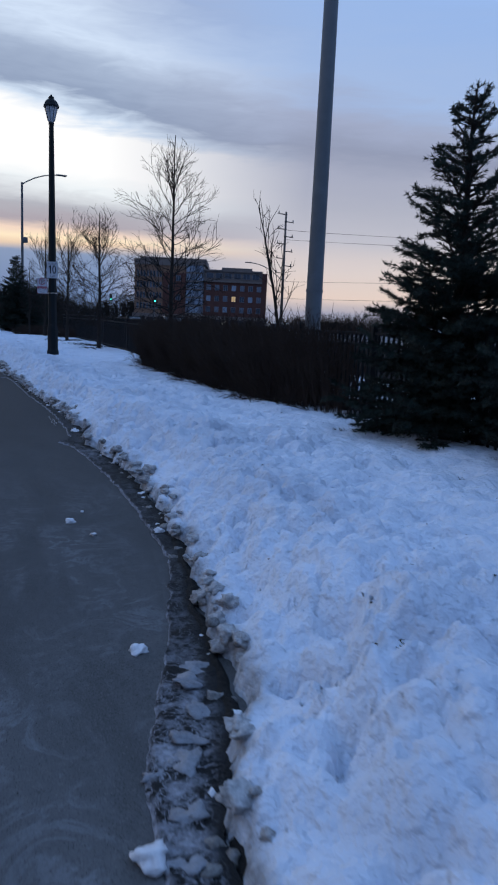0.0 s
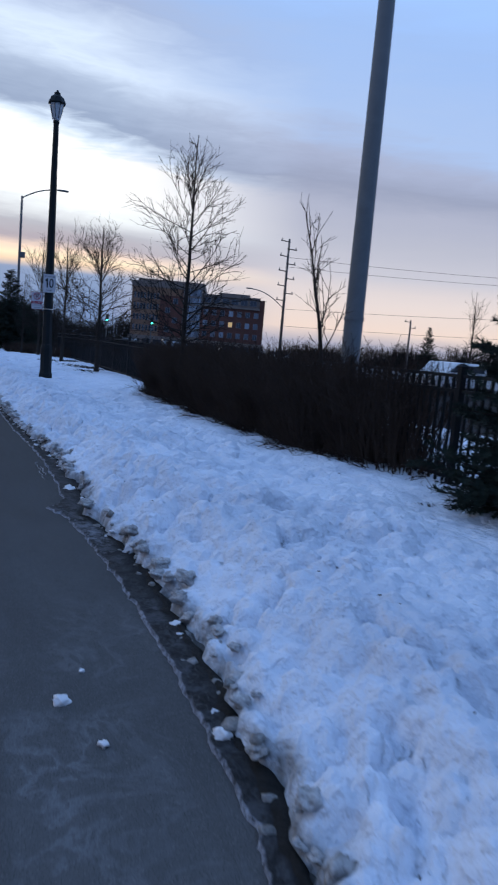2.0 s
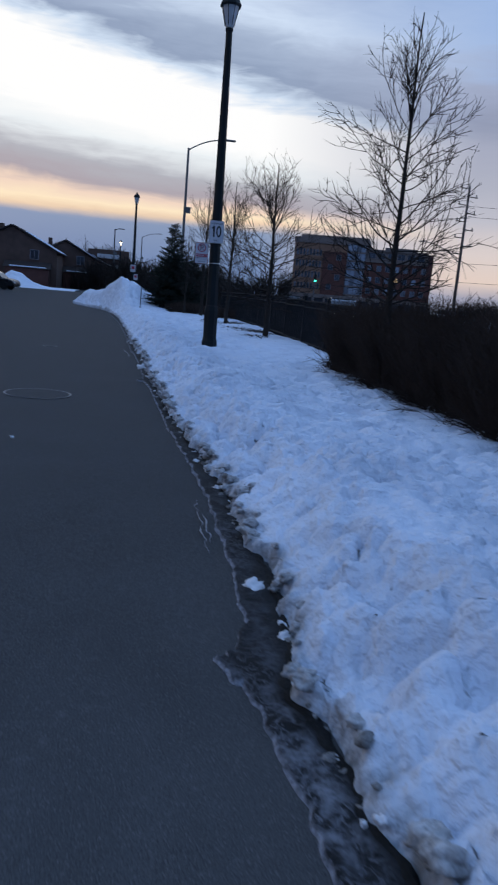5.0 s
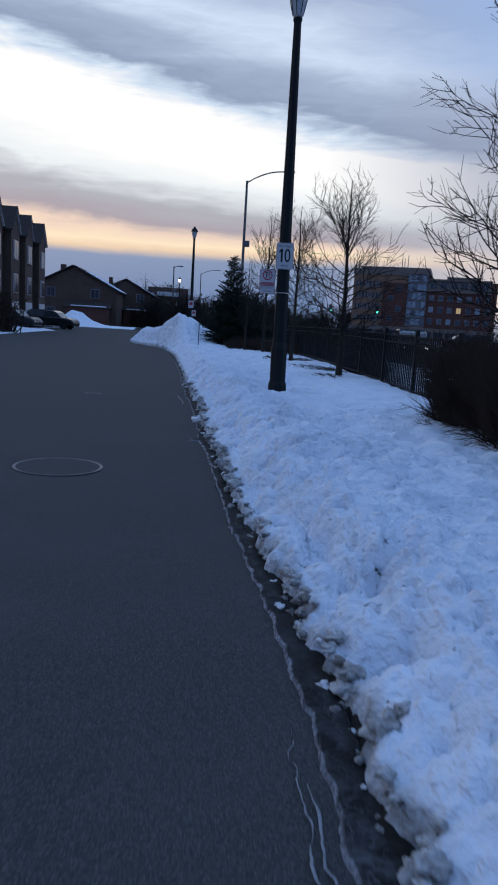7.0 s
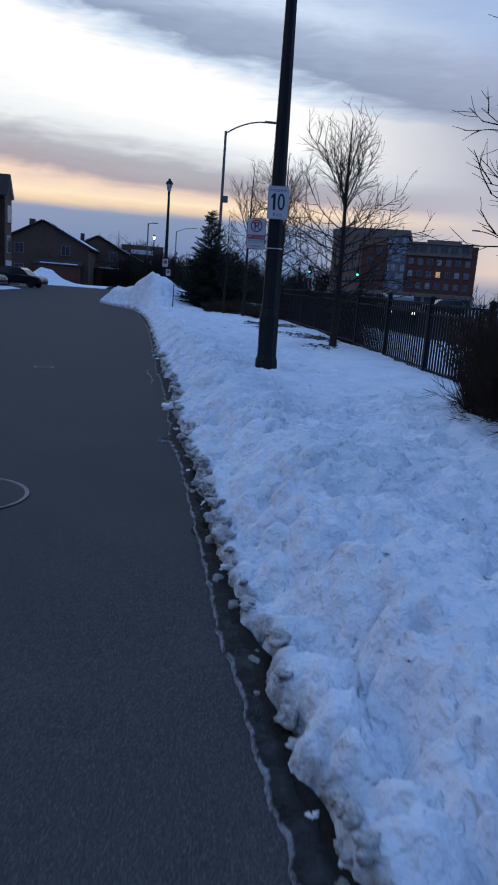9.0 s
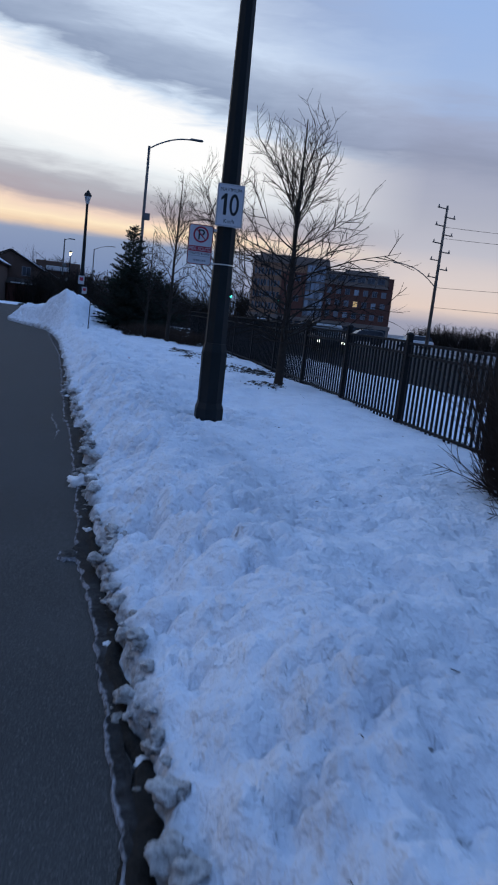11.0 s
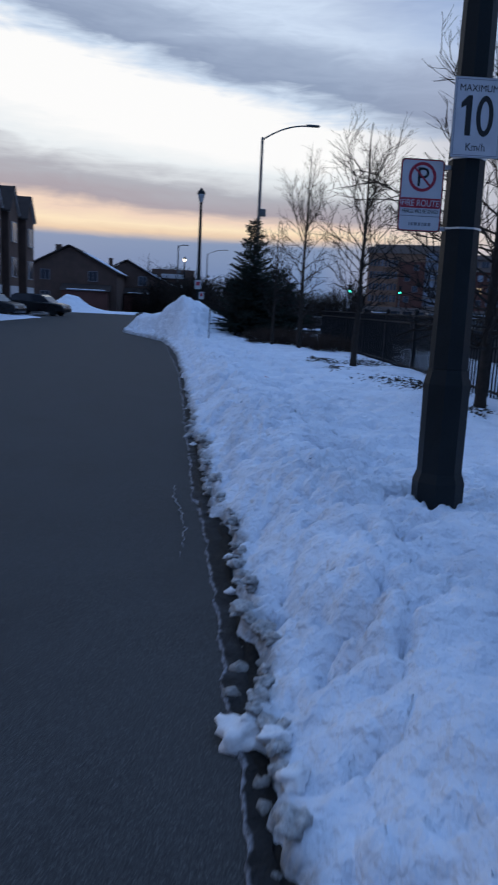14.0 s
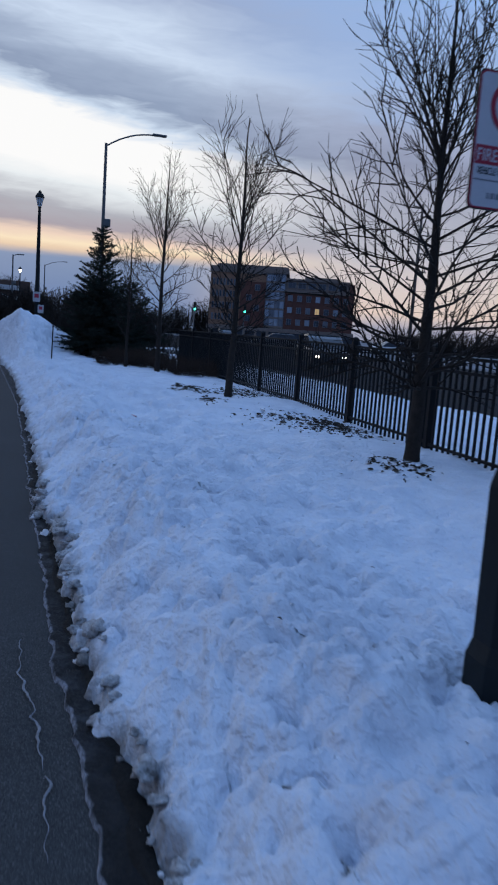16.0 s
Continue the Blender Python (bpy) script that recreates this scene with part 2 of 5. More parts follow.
GRASS = surface("flattened_grass", (0.020, 0.022, 0.012), (0.060, 0.065, 0.035), 0.9, 20, 0.3, 80)
BARK = surface("bark", (0.014, 0.012, 0.011), (0.048, 0.040, 0.034), 0.9, 14, 0.8, 90, 0, 0.5, 0.2)
TWIG = surface("twig_bark", (0.009, 0.008, 0.007), (0.030, 0.023, 0.019), 0.9, 5, 0.3, 60, 0, 0.4, 0.2)
HEDGE = surface("hedge_twigs", (0.018, 0.013, 0.011), (0.062, 0.043, 0.033), 0.9, 3, 0.3, 60, 0, 0.4, 0.15)
NEEDLE = surface("spruce_needles", (0.006, 0.012, 0.009), (0.020, 0.032, 0.024), 0.75, 4, 0.2, 60, 0, 0.4, 0.2)
BLACK = surface("black_powder_coat", (0.003, 0.004, 0.005), (0.009, 0.010, 0.012), 0.6, 8, 0.25, 120, 0, 0.5, 0.18, 0.003)
POSTPAINT = surface("dark_post_paint", (0.007, 0.010, 0.012), (0.014, 0.019, 0.022), 0.6, 5, 0.3, 90, 0, 0.4, 0.16, 0.004)
GALV = surface("galvanised_steel", (0.085, 0.095, 0.102), (0.14, 0.15, 0.16), 0.6, 3, 0.2, 60, 0.0, 0.4, 0.4, 0.003)
STEELBAND = surface("steel_band", (0.45, 0.46, 0.47), (0.62, 0.63, 0.64), 0.35, 20, 0.1, 100, 0.8)
WOODPOLE = surface("weathered_pole", (0.07, 0.06, 0.055), (0.16, 0.14, 0.125), 0.85, 4, 0.4, 40)
SIGNWHITE = surface("sign_sheeting", (0.46, 0.47, 0.51), (0.54, 0.55, 0.59), 0.4, 9, 0.05, 80)
SIGNBACK = plain("sign_border", (0.42, 0.43, 0.45), 0.4)
INK = plain("black_ink", (0.012, 0.012, 0.014), 0.5)
INKRED = plain("red_ink", (0.36, 0.025, 0.05), 0.5)
INKGREY = plain("grey_ink", (0.20, 0.21, 0.24), 0.5)
BRICK = surface("brown_brick", (0.070, 0.044, 0.035), (0.125, 0.080, 0.064), 0.9, 1.3, 0.5, 14)
BROWNWALL = surface("brown_panel", (0.20, 0.115, 0.078), (0.30, 0.18, 0.12), 0.85, 0.6, 0.3, 9)
BRICKRED = surface("red_brick", (0.090, 0.038, 0.031), (0.15, 0.068, 0.054), 0.9, 0.8, 0.4, 9)
STONE = surface("beige_panel", (0.15, 0.125, 0.115), (0.24, 0.20, 0.18), 0.85, 0.6, 0.3, 9)
CONCRETE = surface("concrete", (0.13, 0.13, 0.13), (0.22, 0.22, 0.215), 0.85, 2, 0.4, 30)
SHINGLE = surface("roof_shingle", (0.026, 0.019, 0.018), (0.060, 0.046, 0.042), 0.9, 2, 0.5, 20)
TRIM = plain("white_trim", (0.55, 0.56, 0.58), 0.6)
GLASSDARK = surface("window_glass", (0.03, 0.035, 0.045), (0.07, 0.08, 0.10), 0.12, 0.4, 0.02, 3, 0.0, 0.3, 0.8)
GLASSBLUE = surface("curtain_wall_glass", (0.26, 0.31, 0.38), (0.42, 0.47, 0.54), 0.18, 0.3, 0.02, 3, 0.3, 0.3, 0.8)
CARDARK = surface("dark_car_paint", (0.010, 0.011, 0.014), (0.022, 0.024, 0.028), 0.3, 3, 0.03, 60, 0.3, 0.3, 0.6)
CARGREY = surface("grey_car_paint", (0.12, 0.13, 0.14), (0.20, 0.21, 0.22), 0.3, 3, 0.03, 60, 0.4, 0.3, 0.6)
VANWHITE = surface("white_van_paint", (0.50, 0.52, 0.55), (0.66, 0.68, 0.70), 0.35, 3, 0.03, 60, 0, 0.3, 0.6)
RUBBER = plain("tyre_rubber", (0.02, 0.02, 0.02), 0.8)
PINK = plain("pink_paper", (0.50, 0.22, 0.24), 0.8)
MULCH = surface("mulch", (0.012, 0.010, 0.009), (0.045, 0.036, 0.030), 0.95, 20, 0.8, 90)
LANTERN = surface("lantern_glass", (0.42, 0.44, 0.46), (0.58, 0.60, 0.62), 0.25, 8, 0.05, 40)
LAMPLIT = glow("lit_lamp", (1.0, 0.80, 0.50), 6.0)
GREENLIT = glow("green_signal", (0.05, 1.0, 0.62), 5.0)
HEADLIT = glow("headlight_lit", (1.0, 0.93, 0.80), 4.0)
TAILLIT = glow("tail_light_lit", (1.0, 0.05, 0.04), 3.0)
WINLIT = glow("lit_window", (1.0, 0.62, 0.25), 0.3)
# paler window glass: the sky's reflection is painted into its base colour
WINSKY = surface("sky_painted_glass", (0.08, 0.09, 0.11), (0.20, 0.22, 0.26), 0.15, 0.3, 0.02, 3, 0.0, 0.3, 0.8)


# ---- mesh helpers ----
def mesh_from(name, verts, faces, material, smooth=False):
    me = bpy.data.meshes.new(name)
    me.from_pydata(verts, [], faces)
    me.materials.append(material)
    if smooth:
        me.polygons.foreach_set("use_smooth", [True] * len(me.polygons))
    me.update()
    return me


def part(name, data, parent, label="", m=None):
    """Links a mesh as one part under a thing or a part."""
    ob = new(name, data)
    ob.parent = parent
    if m is not None:
        ob.matrix_basis = m
    if label:
        ob["label"] = label
    return ob


def thing(name, m, label, category, group="", kind=""):
    ob = new(name)
    ob.empty_display_size = 0.2
    ob.matrix_basis = m
    return tagged(ob, label, category, group, kind)


def bm_mesh(name, bm, material, smooth=False):
    bmesh.ops.recalc_face_normals(bm, faces=bm.faces[:])
    me = bpy.data.meshes.new(name)
    bm.to_mesh(me)
    bm.free()
    me.materials.append(material)
    if smooth:
        me.polygons.foreach_set("use_smooth", [True] * len(me.polygons))
    return me


def box_mesh(name, x0, x1, y0, y1, z0, z1, material, bevel=0.0):
    bm = bmesh.new()
    bmesh.ops.create_cube(bm, size=1, matrix=Matrix.Translation(((x0 + x1) / 2, (y0 + y1) / 2, (z0 + z1) / 2)) @ Matrix.Diagonal((x1 - x0, y1 - y0, z1 - z0, 1)))
    if bevel:
        bmesh.ops.bevel(bm, geom=bm.edges[:], offset=bevel, segments=1, affect="EDGES")
    return bm_mesh(name, bm, material)


def lathe_mesh(name, profile, n, material, smooth=False, turn=0.0):
    verts, faces = [], []
    for r, z in profile:
        for k in range(n):
            a = turn + 2 * math.pi * k / n
            verts.append((r * math.cos(a), r * math.sin(a), z))
    for i in range(len(profile) - 1):
        for k in range(n):
            a, b = i * n + k, i * n + (k + 1) % n
            faces.append((a, b, b + n, a + n))
    faces.append(tuple(range(n))[::-1])
    faces.append(tuple(range((len(profile) - 1) * n, len(profile) * n)))
    return mesh_from(name, verts, faces, material, smooth)


def add_tube(vs, fs, pts, radii, n):
    """A tapered tube through the points."""
    base = len(vs)
    for i, p in enumerate(pts):
        a, b = pts[max(i - 1, 0)], pts[min(i + 1, len(pts) - 1)]
        d = (b - a).normalized()
        u = d.orthogonal().normalized()
        w = d.cross(u)
        for k in range(n):
            t = 2 * math.pi * k / n
            q = p + (u * math.cos(t) + w * math.sin(t)) * radii[i]
            vs.append((q.x, q.y, q.z))
    for i in range(len(pts) - 1):
        for k in range(n):
            a, b = base + i * n + k, base + i * n + (k + 1) % n
            fs.append((a, b, b + n, a + n))


def extrude_outline(name, outline, depth, material, bevel=0.0):
    """A flat outline in x, z, made depth thick along y and centred on it."""
    bm = bmesh.new()
    vs = [bm.verts.new((x, -depth / 2, z)) for x, z in outline]
    f = bm.faces.new(vs)
    r = bmesh.ops.extrude_face_region(bm, geom=[f])
    bmesh.ops.translate(bm, verts=[g for g in r["geom"] if isinstance(g, bmesh.types.BMVert)], vec=(0, depth, 0))
    if bevel:
        bmesh.ops.bevel(bm, geom=bm.edges[:], offset=bevel, segments=1, affect="EDGES")
    return bm_mesh(name, bm, material)

# ---- ground, road, snow ----
def hash01(ix, iy, seed):
    h = (ix.astype(np.int64) * 374761393 + iy.astype(np.int64) * 668265263 + seed * 974634721) & 0xFFFFFFFF
    h = ((h ^ (h >> 13)) * 1274126177) & 0xFFFFFFFF
    return ((h ^ (h >> 16)) & 0xFFFFFF) / float(0xFFFFFF)


def vnoise(x, y, seed):
    ix, iy = np.floor(x), np.floor(y)
    fx, fy = x - ix, y - iy
    fx, fy = fx * fx * (3 - 2 * fx), fy * fy * (3 - 2 * fy)
    a, b = hash01(ix, iy, seed), hash01(ix + 1, iy, seed)
    c, d = hash01(ix, iy + 1, seed), hash01(ix + 1, iy + 1, seed)
    return (a + (b - a) * fx) * (1 - fy) + (c + (d - c) * fx) * fy


def fbm(x, y, seed, octaves=4):
    s, a, t = 0.0, 0.5, 0.0
    for o in range(octaves):
        s = s + a * vnoise(x * 2 ** o + 7.1 * o, y * 2 ** o + 3.3 * o, seed + o)
        t += a
        a *= 0.5
    return s / t


def clods(x, y, seed):
    """Rounded lumps: height falls off from jittered cell centres."""
    ix, iy = np.floor(x), np.floor(y)
    best = np.full(np.shape(x), 9.0)
    for i in (-1, 0, 1):
        for j in (-1, 0, 1):
            cx, cy = ix + i, iy + j
            px, py = cx + hash01(cx, cy, seed), cy + hash01(cx, cy, seed + 5)
            size = 0.52 + 0.55 * hash01(cx, cy, seed + 9)
            best = np.minimum(best, ((x - px) ** 2 + (y - py) ** 2) / size ** 2)
    return np.sqrt(np.clip(1.0 - best, 0, 1))


def smooth01(t):
    t = np.clip(t, 0, 1)
    return t * t * (3 - 2 * t)


EDGE_Y = [-6, 0.2, 0.7, 1.2, 1.6, 2.2, 3.0, 4.2, 5.2, 6.0, 6.45, 6.75, 7.1, 7.7, 9.0, 10.1, 11.0, 12.0, 13.0, 15, 16.5, 19, 20.1, 22.2, 25, 30, 37, 42.5, 46, 49, 52, 55, 58, 64]
EDGE_X = [-0.40, -0.24, -0.15, 0.06, 0.14, 0.18, 0.37, 0.47, 0.50, 0.47, 0.43, 0.34, 0.42, 0.45, 0.43, 0.39, 0.28, 0.23, 0.15, 0.06, 0.00, -0.05, -0.13, -0.26, -0.36, -0.55, -0.9, -1.5, -2.7, -3.6, -3.9, -3.2, -1.0, 1.5]
RIM_Y = [-6, 0.3, 0.7, 1.0, 1.5, 2.0, 2.9, 4.2, 5.2, 6.0, 6.55, 6.85, 7.0, 7.15, 7.35, 7.65, 8.2, 9.2, 10.1, 10.6, 11.0, 12.0, 13.5, 15.0, 15.3, 15.42, 15.65, 17, 19.1, 19.7, 20.2, 21.6, 25, 30, 40]
RIM_X = [-0.6, -0.34, -0.29, -0.25, -0.10, 0.07, 0.32, 0.38, 0.37, 0.34, 0.30, 0.24, 0.20, 0.24, 0.31, 0.34, 0.34, 0.35, 0.30, 0.27, 0.24, 0.18, 0.13, 0.04, 0.01, -0.05, -0.01, -0.03, -0.11, -0.15, -0.2, -0.25, -0.37, -0.57, -1.3]


def edge_x(y):
    """The ragged line where the asphalt meets the snow."""
    b = np.interp(y, EDGE_Y, EDGE_X)
    return b + 0.05 * (fbm(y * 1.9, y * 0 + 0.5, 31, 3) - 0.5) + 0.09 * (fbm(y * 6.0, y * 0 + 3.5, 37, 4) - 0.5)


def rim_x(y):
    """The jagged outer line of the refrozen slush on the asphalt."""
    b = np.interp(y, RIM_Y, RIM_X)
    return b + 0.05 * (fbm(y * 5.0, y * 0 + 1.5, 131, 3) - 0.5) + 0.05 * (fbm(y * 13, y * 0 + 2.5, 137, 5) - 0.5)


GUTTER = 0.075     # width of the wet strip between asphalt and snow


def snow_height(x, y):
    d = x - edge_x(y) - GUTTER * (0.35 + 1.1 * fbm(y * 2.3, y * 0, 41, 3)) * (1 - smooth01((y - 30) / 8))
    d = d + 0.17 * (fbm(x * 8, y * 8, 43, 4) - 0.5) * np.exp(-(d / 0.22) ** 2)
    h = 0.085 * smooth01(d / 0.045) + 0.19 * smooth01(d / 0.60) + 0.07 * np.exp(-((d - 0.75) / 0.42) ** 2)
    h = h + 0.10 * smooth01((y - 14) / 14) * smooth01(d / 0.8)
    calm = 1 - 0.72 * smooth01((d - 1.5) / 1.1)
    rough = (0.80 + 0.40 * np.exp(-((d - 0.5) / 0.6) ** 2)) * smooth01(d / 0.14) * calm
    near = 1 - smooth01((x - 3.6) / 0.8)
    g1 = np.clip(fbm(x * 0.9, y * 0.7, 11, 2) * 2.6 - 0.6, 0.25, 1.5)
    g2 = np.clip(fbm(x * 1.4, y * 1.6, 17, 2) * 2.8 - 0.7, 0.20, 1.5)
    g3 = np.clip(fbm(x * 2.4, y * 2.6, 19, 2) * 2.6 - 0.5, 0.3, 1.5)
    wx, wy = 0.16 * (fbm(x * 4, y * 4, 2, 3) - 0.5), 0.16 * (fbm(x * 4, y * 4, 8, 3) - 0.5)
    h = h + rough * near * (0.065 * (clods((x + wx) * 2.2, (y + wy) * 1.9, 3) - 0.75) * g1
                            + 0.135 * (clods((x + wx) * 4.6, (y + wy) * 4.2, 13) - 0.75) * g2
                            + 0.100 * (clods((x + wx) * 9.0, (y + wy) * 8.2, 23) - 0.75) * g3
                            + 0.046 * (clods((x + wx) * 17.0, (y + wy) * 15.5, 33) - 0.75) * g2
                            + 0.065 * (fbm(x * 7, y * 7, 29, 4) - 0.5))
    h = h + 0.045 * (clods((x + wx) * 3.4, (y + wy) * 3.0, 63) - 0.6) * smooth01((d - 1.0) / 0.6) * smooth01((3.1 - d) / 0.5) * near
    h = h + 0.12 * (fbm(x * 0.8, y * 0.6, 51, 4) - 0.5) * smooth01(d / 0.4) + 0.022 * (fbm(x * 5, y * 5, 53, 3) - 0.5) * smooth01(d / 0.1)
    # footprints trodden along the bank
    foot = clods(x * 2.1 + 0.5 * fbm(x * 2, y * 2, 5, 2), y * 1.7, 67)
    h = h - 0.075 * np.clip(foot - 0.55, 0, 1) * 2 * smooth01((d - 0.7) / 0.5) * smooth01((3.0 - d) / 0.4) * near * np.clip(fbm(x * 0.5, y * 0.4, 71, 2) * 2.2 - 0.5, 0, 1)
    h = h - 0.07 * np.exp(-((x - 1.345) ** 2 + (y - 19.23) ** 2) / 0.45 ** 2)
    # ploughed heap at the bend
    g = np.exp(-(((x + 0.75) / 1.75) ** 2 + ((y - 43.5) / 3.0) ** 2)) * 1.30 + np.exp(-(((x + 2.6) / 1.3) ** 2 + ((y - 48.5) / 2.6) ** 2)) * 0.5
    h = h + g * smooth01((d + 0.1) / 1.2) * (0.8 + 0.4 * fbm(x * 1.2, y * 1.2, 81, 4))
    # the ground falls a little beyond the fence
    h = h - 0.16 * smooth01((x - 4.2) / 4.0)
    return np.where(d < 0.0, -0.03, np.maximum(h, np.where(x > 5, 0.02, -0.03))), d


def grid_mesh(name, X, Y, Z, material, grime=None, across=None):
    r, c = X.shape
    me = bpy.data.meshes.new(name)
    co = np.stack([X, Y, Z], -1).reshape(-1, 3).astype(np.float32)
    idx = np.arange(r * c).reshape(r, c)
    f = np.stack([idx[:-1, :-1], idx[:-1, 1:], idx[1:, 1:], idx[1:, :-1]], -1).reshape(-1, 4)
    me.vertices.add(len(co))
    me.vertices.foreach_set("co", co.ravel())
    me.loops.add(f.size)
    me.loops.foreach_set("vertex_index", f.ravel().astype(np.int32))
    me.polygons.add(len(f))
    me.polygons.foreach_set("loop_start", np.arange(0, f.size, 4, dtype=np.int32))
    me.polygons.foreach_set("use_smooth", np.ones(len(f), dtype=bool))
    me.materials.append(material)
    if grime is not None:
        me.attributes.new("grime", "FLOAT", "POINT").data.foreach_set("value", grime.ravel().astype(np.float32))
    if across is not None:
        me.attributes.new("across", "FLOAT", "POINT").data.foreach_set("value", across.ravel().astype(np.float32))
    me.update(calc_edges=True)
    me.validate()
    return me


ys = np.concatenate([np.arange(-4.0, 0, 0.08), np.arange(0, 24, 0.028), np.arange(24, 34, 0.06), np.arange(34, 64, 0.14)])
us = np.concatenate([np.arange(0, 1.3, 0.02), np.arange(1.3, 3.4, 0.03), np.arange(3.4, 4.6, 0.06), np.arange(4.6, 8.9, 0.2)])
gy, gu = np.meshgrid(ys, us, indexing="ij")
gx = gu + edge_x(gy) - 0.02
gz, gd = snow_height(gx, gy)
SNOW_Z, SNOW_EDGE = gz.copy(), edge_x(ys)
ridge = np.clip(fbm(gx * 1.7, gy * 0.9, 91, 4) * 2.6 - 0.75, 0, 1)
grime = 0.9 * np.exp(-(gd / 0.07) ** 2)
stain = (0.36 + 0.12 * smooth01((gy - 11) / 3) - 0.22 * smooth01((gy - 17) / 2)) * np.exp(-((gd - 0.85) / 0.6) ** 2) * ridge * smooth01((26 - gy) / 6)
snow_ob = tagged(new("snow_bank", grid_mesh("snow_bank", gx, gy, gz, SNOW, np.clip(grime, 0, 1), np.clip(stain, 0, 1))), "trampled and ploughed old snow along the road edge", "snow", kind="structure")

ground_me = mesh_from("ground", [(-3000, -3000, -0.09), (3000, -3000, -0.09), (3000, 3000, -0.09), (-3000, 3000, -0.09)], [(0, 1, 2, 3)], FIELD)
tagged(new("ground", ground_me), "flat winter ground with patchy old snow", "ground", kind="structure")

# asphalt lane: a fine sheet near the walk, coarser away
ry = np.concatenate([np.arange(-30, 0, 1.0), np.arange(0, 30, 0.12), np.arange(30, 170.1, 2.0)])
rx = np.concatenate([np.arange(-13, -2.0, 0.6), np.arange(-2.0, 1.21, 0.08)])
gy, gx = np.meshgrid(ry, rx, indexing="ij")
gz = 0.010 * (fbm(gx * 0.7, gy * 0.5, 101, 3) - 0.5)
gxs = gx - 0.0022 * np.clip(gy - 60, 0, 200) ** 1.5
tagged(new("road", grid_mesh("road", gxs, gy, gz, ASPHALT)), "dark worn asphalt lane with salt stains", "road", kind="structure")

# wet gutter strip and the thin rims of ice beside it
def strip_mesh(name, offset, width, z, material, seed, steps=5, relief=0.008, wander_=0.10, gaps=0.0, fr=2.3):
    t = np.linspace(0, 1, steps)
    Y, T = np.meshgrid(gs, t, indexing="ij")
    w = width * np.clip((0.25 + 1.5 * fbm(gs * 5.1, gs * 0, seed, 4)) - gaps * 2.2 * fbm(gs * 1.7, gs * 0 + 4, seed + 13, 3), 0.0, 3)
    o = edge_x(gs) + offset + wander_ * (fbm(gs * fr, gs * 0 + 9, seed + 3, 5) - 0.5)
    X = o[:, None] + (T - 0.5) * w[:, None]
    Z = z + relief * fbm(X * 16, Y * 16, seed + 7, 3) * np.sin(np.pi * T) - 0.02 * (1 - np.sin(np.pi * T)) - 0.03 * (w[:, None] < 0.004)
    return grid_mesh(name, X, Y, Z, material)


gs = np.arange(-3, 40, 0.02)
tagged(new("gutter", strip_mesh("gutter", 0.065, 0.10, 0.014, MUD, 201, 9, 0.02)), "wet dark gutter with grit beside the snow", "gutter", kind="structure")
cY, cT = np.meshgrid(gs, np.linspace(0, 1, 15), indexing="ij")
c_in = edge_x(gs) + 0.05
c_out = np.minimum(rim_x(gs), c_in - 0.06)
cX = c_out[:, None] + cT * (c_in - c_out)[:, None]
cZ = 0.0125 + 0.010 * fbm(cX * 22, cY * 22, 267, 3) - 0.02 * (cT < 0.01)
crust_fac = smooth01((0.95 - cT) / 0.35) * np.clip(0.28 - 0.10 * smooth01((cY - 7.5) / 1.5) + 0.7 * np.exp(-((cY - 6.3) / 0.5) ** 2) + 1.6 * np.exp(-((cY - 0.9) / 0.9) ** 2) + 0.8 * (fbm(cX * 2, cY * 1.3, 269, 3) - 0.5), 0, 1.9)
tagged(new("ice_crust", grid_mesh("ice_crust", cX, cY, cZ, CRUST, crust_fac, cX - c_out[:, None])), "thin broken crust of refrozen grey ice on the asphalt edge", "ice", kind="structure")


def ice_patch(x, y, w, l, seed):
    """A thin refrozen skin with a lobed outline."""
    r = random.Random(seed)
    n, rings = 48, 7
    vs, fs, fac = [(x, y, 0.019)], [], [0.5]
    for k in range(1, rings + 1):
        q = k / rings
        for i in range(n):
            a = 2 * math.pi * i / n
            p = Vector((math.cos(a), math.sin(a), seed * 1.7))
            s = q * (1 + 0.38 * noise.noise(p * 1.3) + 0.22 * noise.noise(p * 3.7) + 0.10 * noise.noise(p * 9))
            fac.append(0.5)
            vs.append((x + w * s * p.x, y + l * s * p.y, 0.019 - 0.02 * max(0, q - 0.85) / 0.15 + 0.004 * noise.noise(Vector((x + w * s * p.x, y + l * s * p.y, 0)) * 14)))
    for i in range(n):
        fs.append((0, 1 + i, 1 + (i + 1) % n))
    for k in range(rings - 1):
        for i in range(n):
            a, b = 1 + k * n + i, 1 + k * n + (i + 1) % n
            fs.append((a, a + n, b + n, b))
    me = mesh_from("ice_patch", vs, fs, CRUST, True)
    me.attributes.new("grime", "FLOAT", "POINT").data.foreach_set("value", [float(q) for q in fac])
    me.attributes.new("across", "FLOAT", "POINT").data.foreach_set("value", [w] + [w * (1 - (1 + i // n) / rings) for i in range(n * rings)])
    tagged(new("ice_patch", me), "thin grey refrozen ice on the asphalt beside the gutter", "ice", "ice patches")


for x, y, w, l, s in ((0.25, 7.02, 0.09, 0.12, 3), (-0.05, 15.43, 0.06, 0.08, 6)):
    ice_patch(x, y, w, l, s)


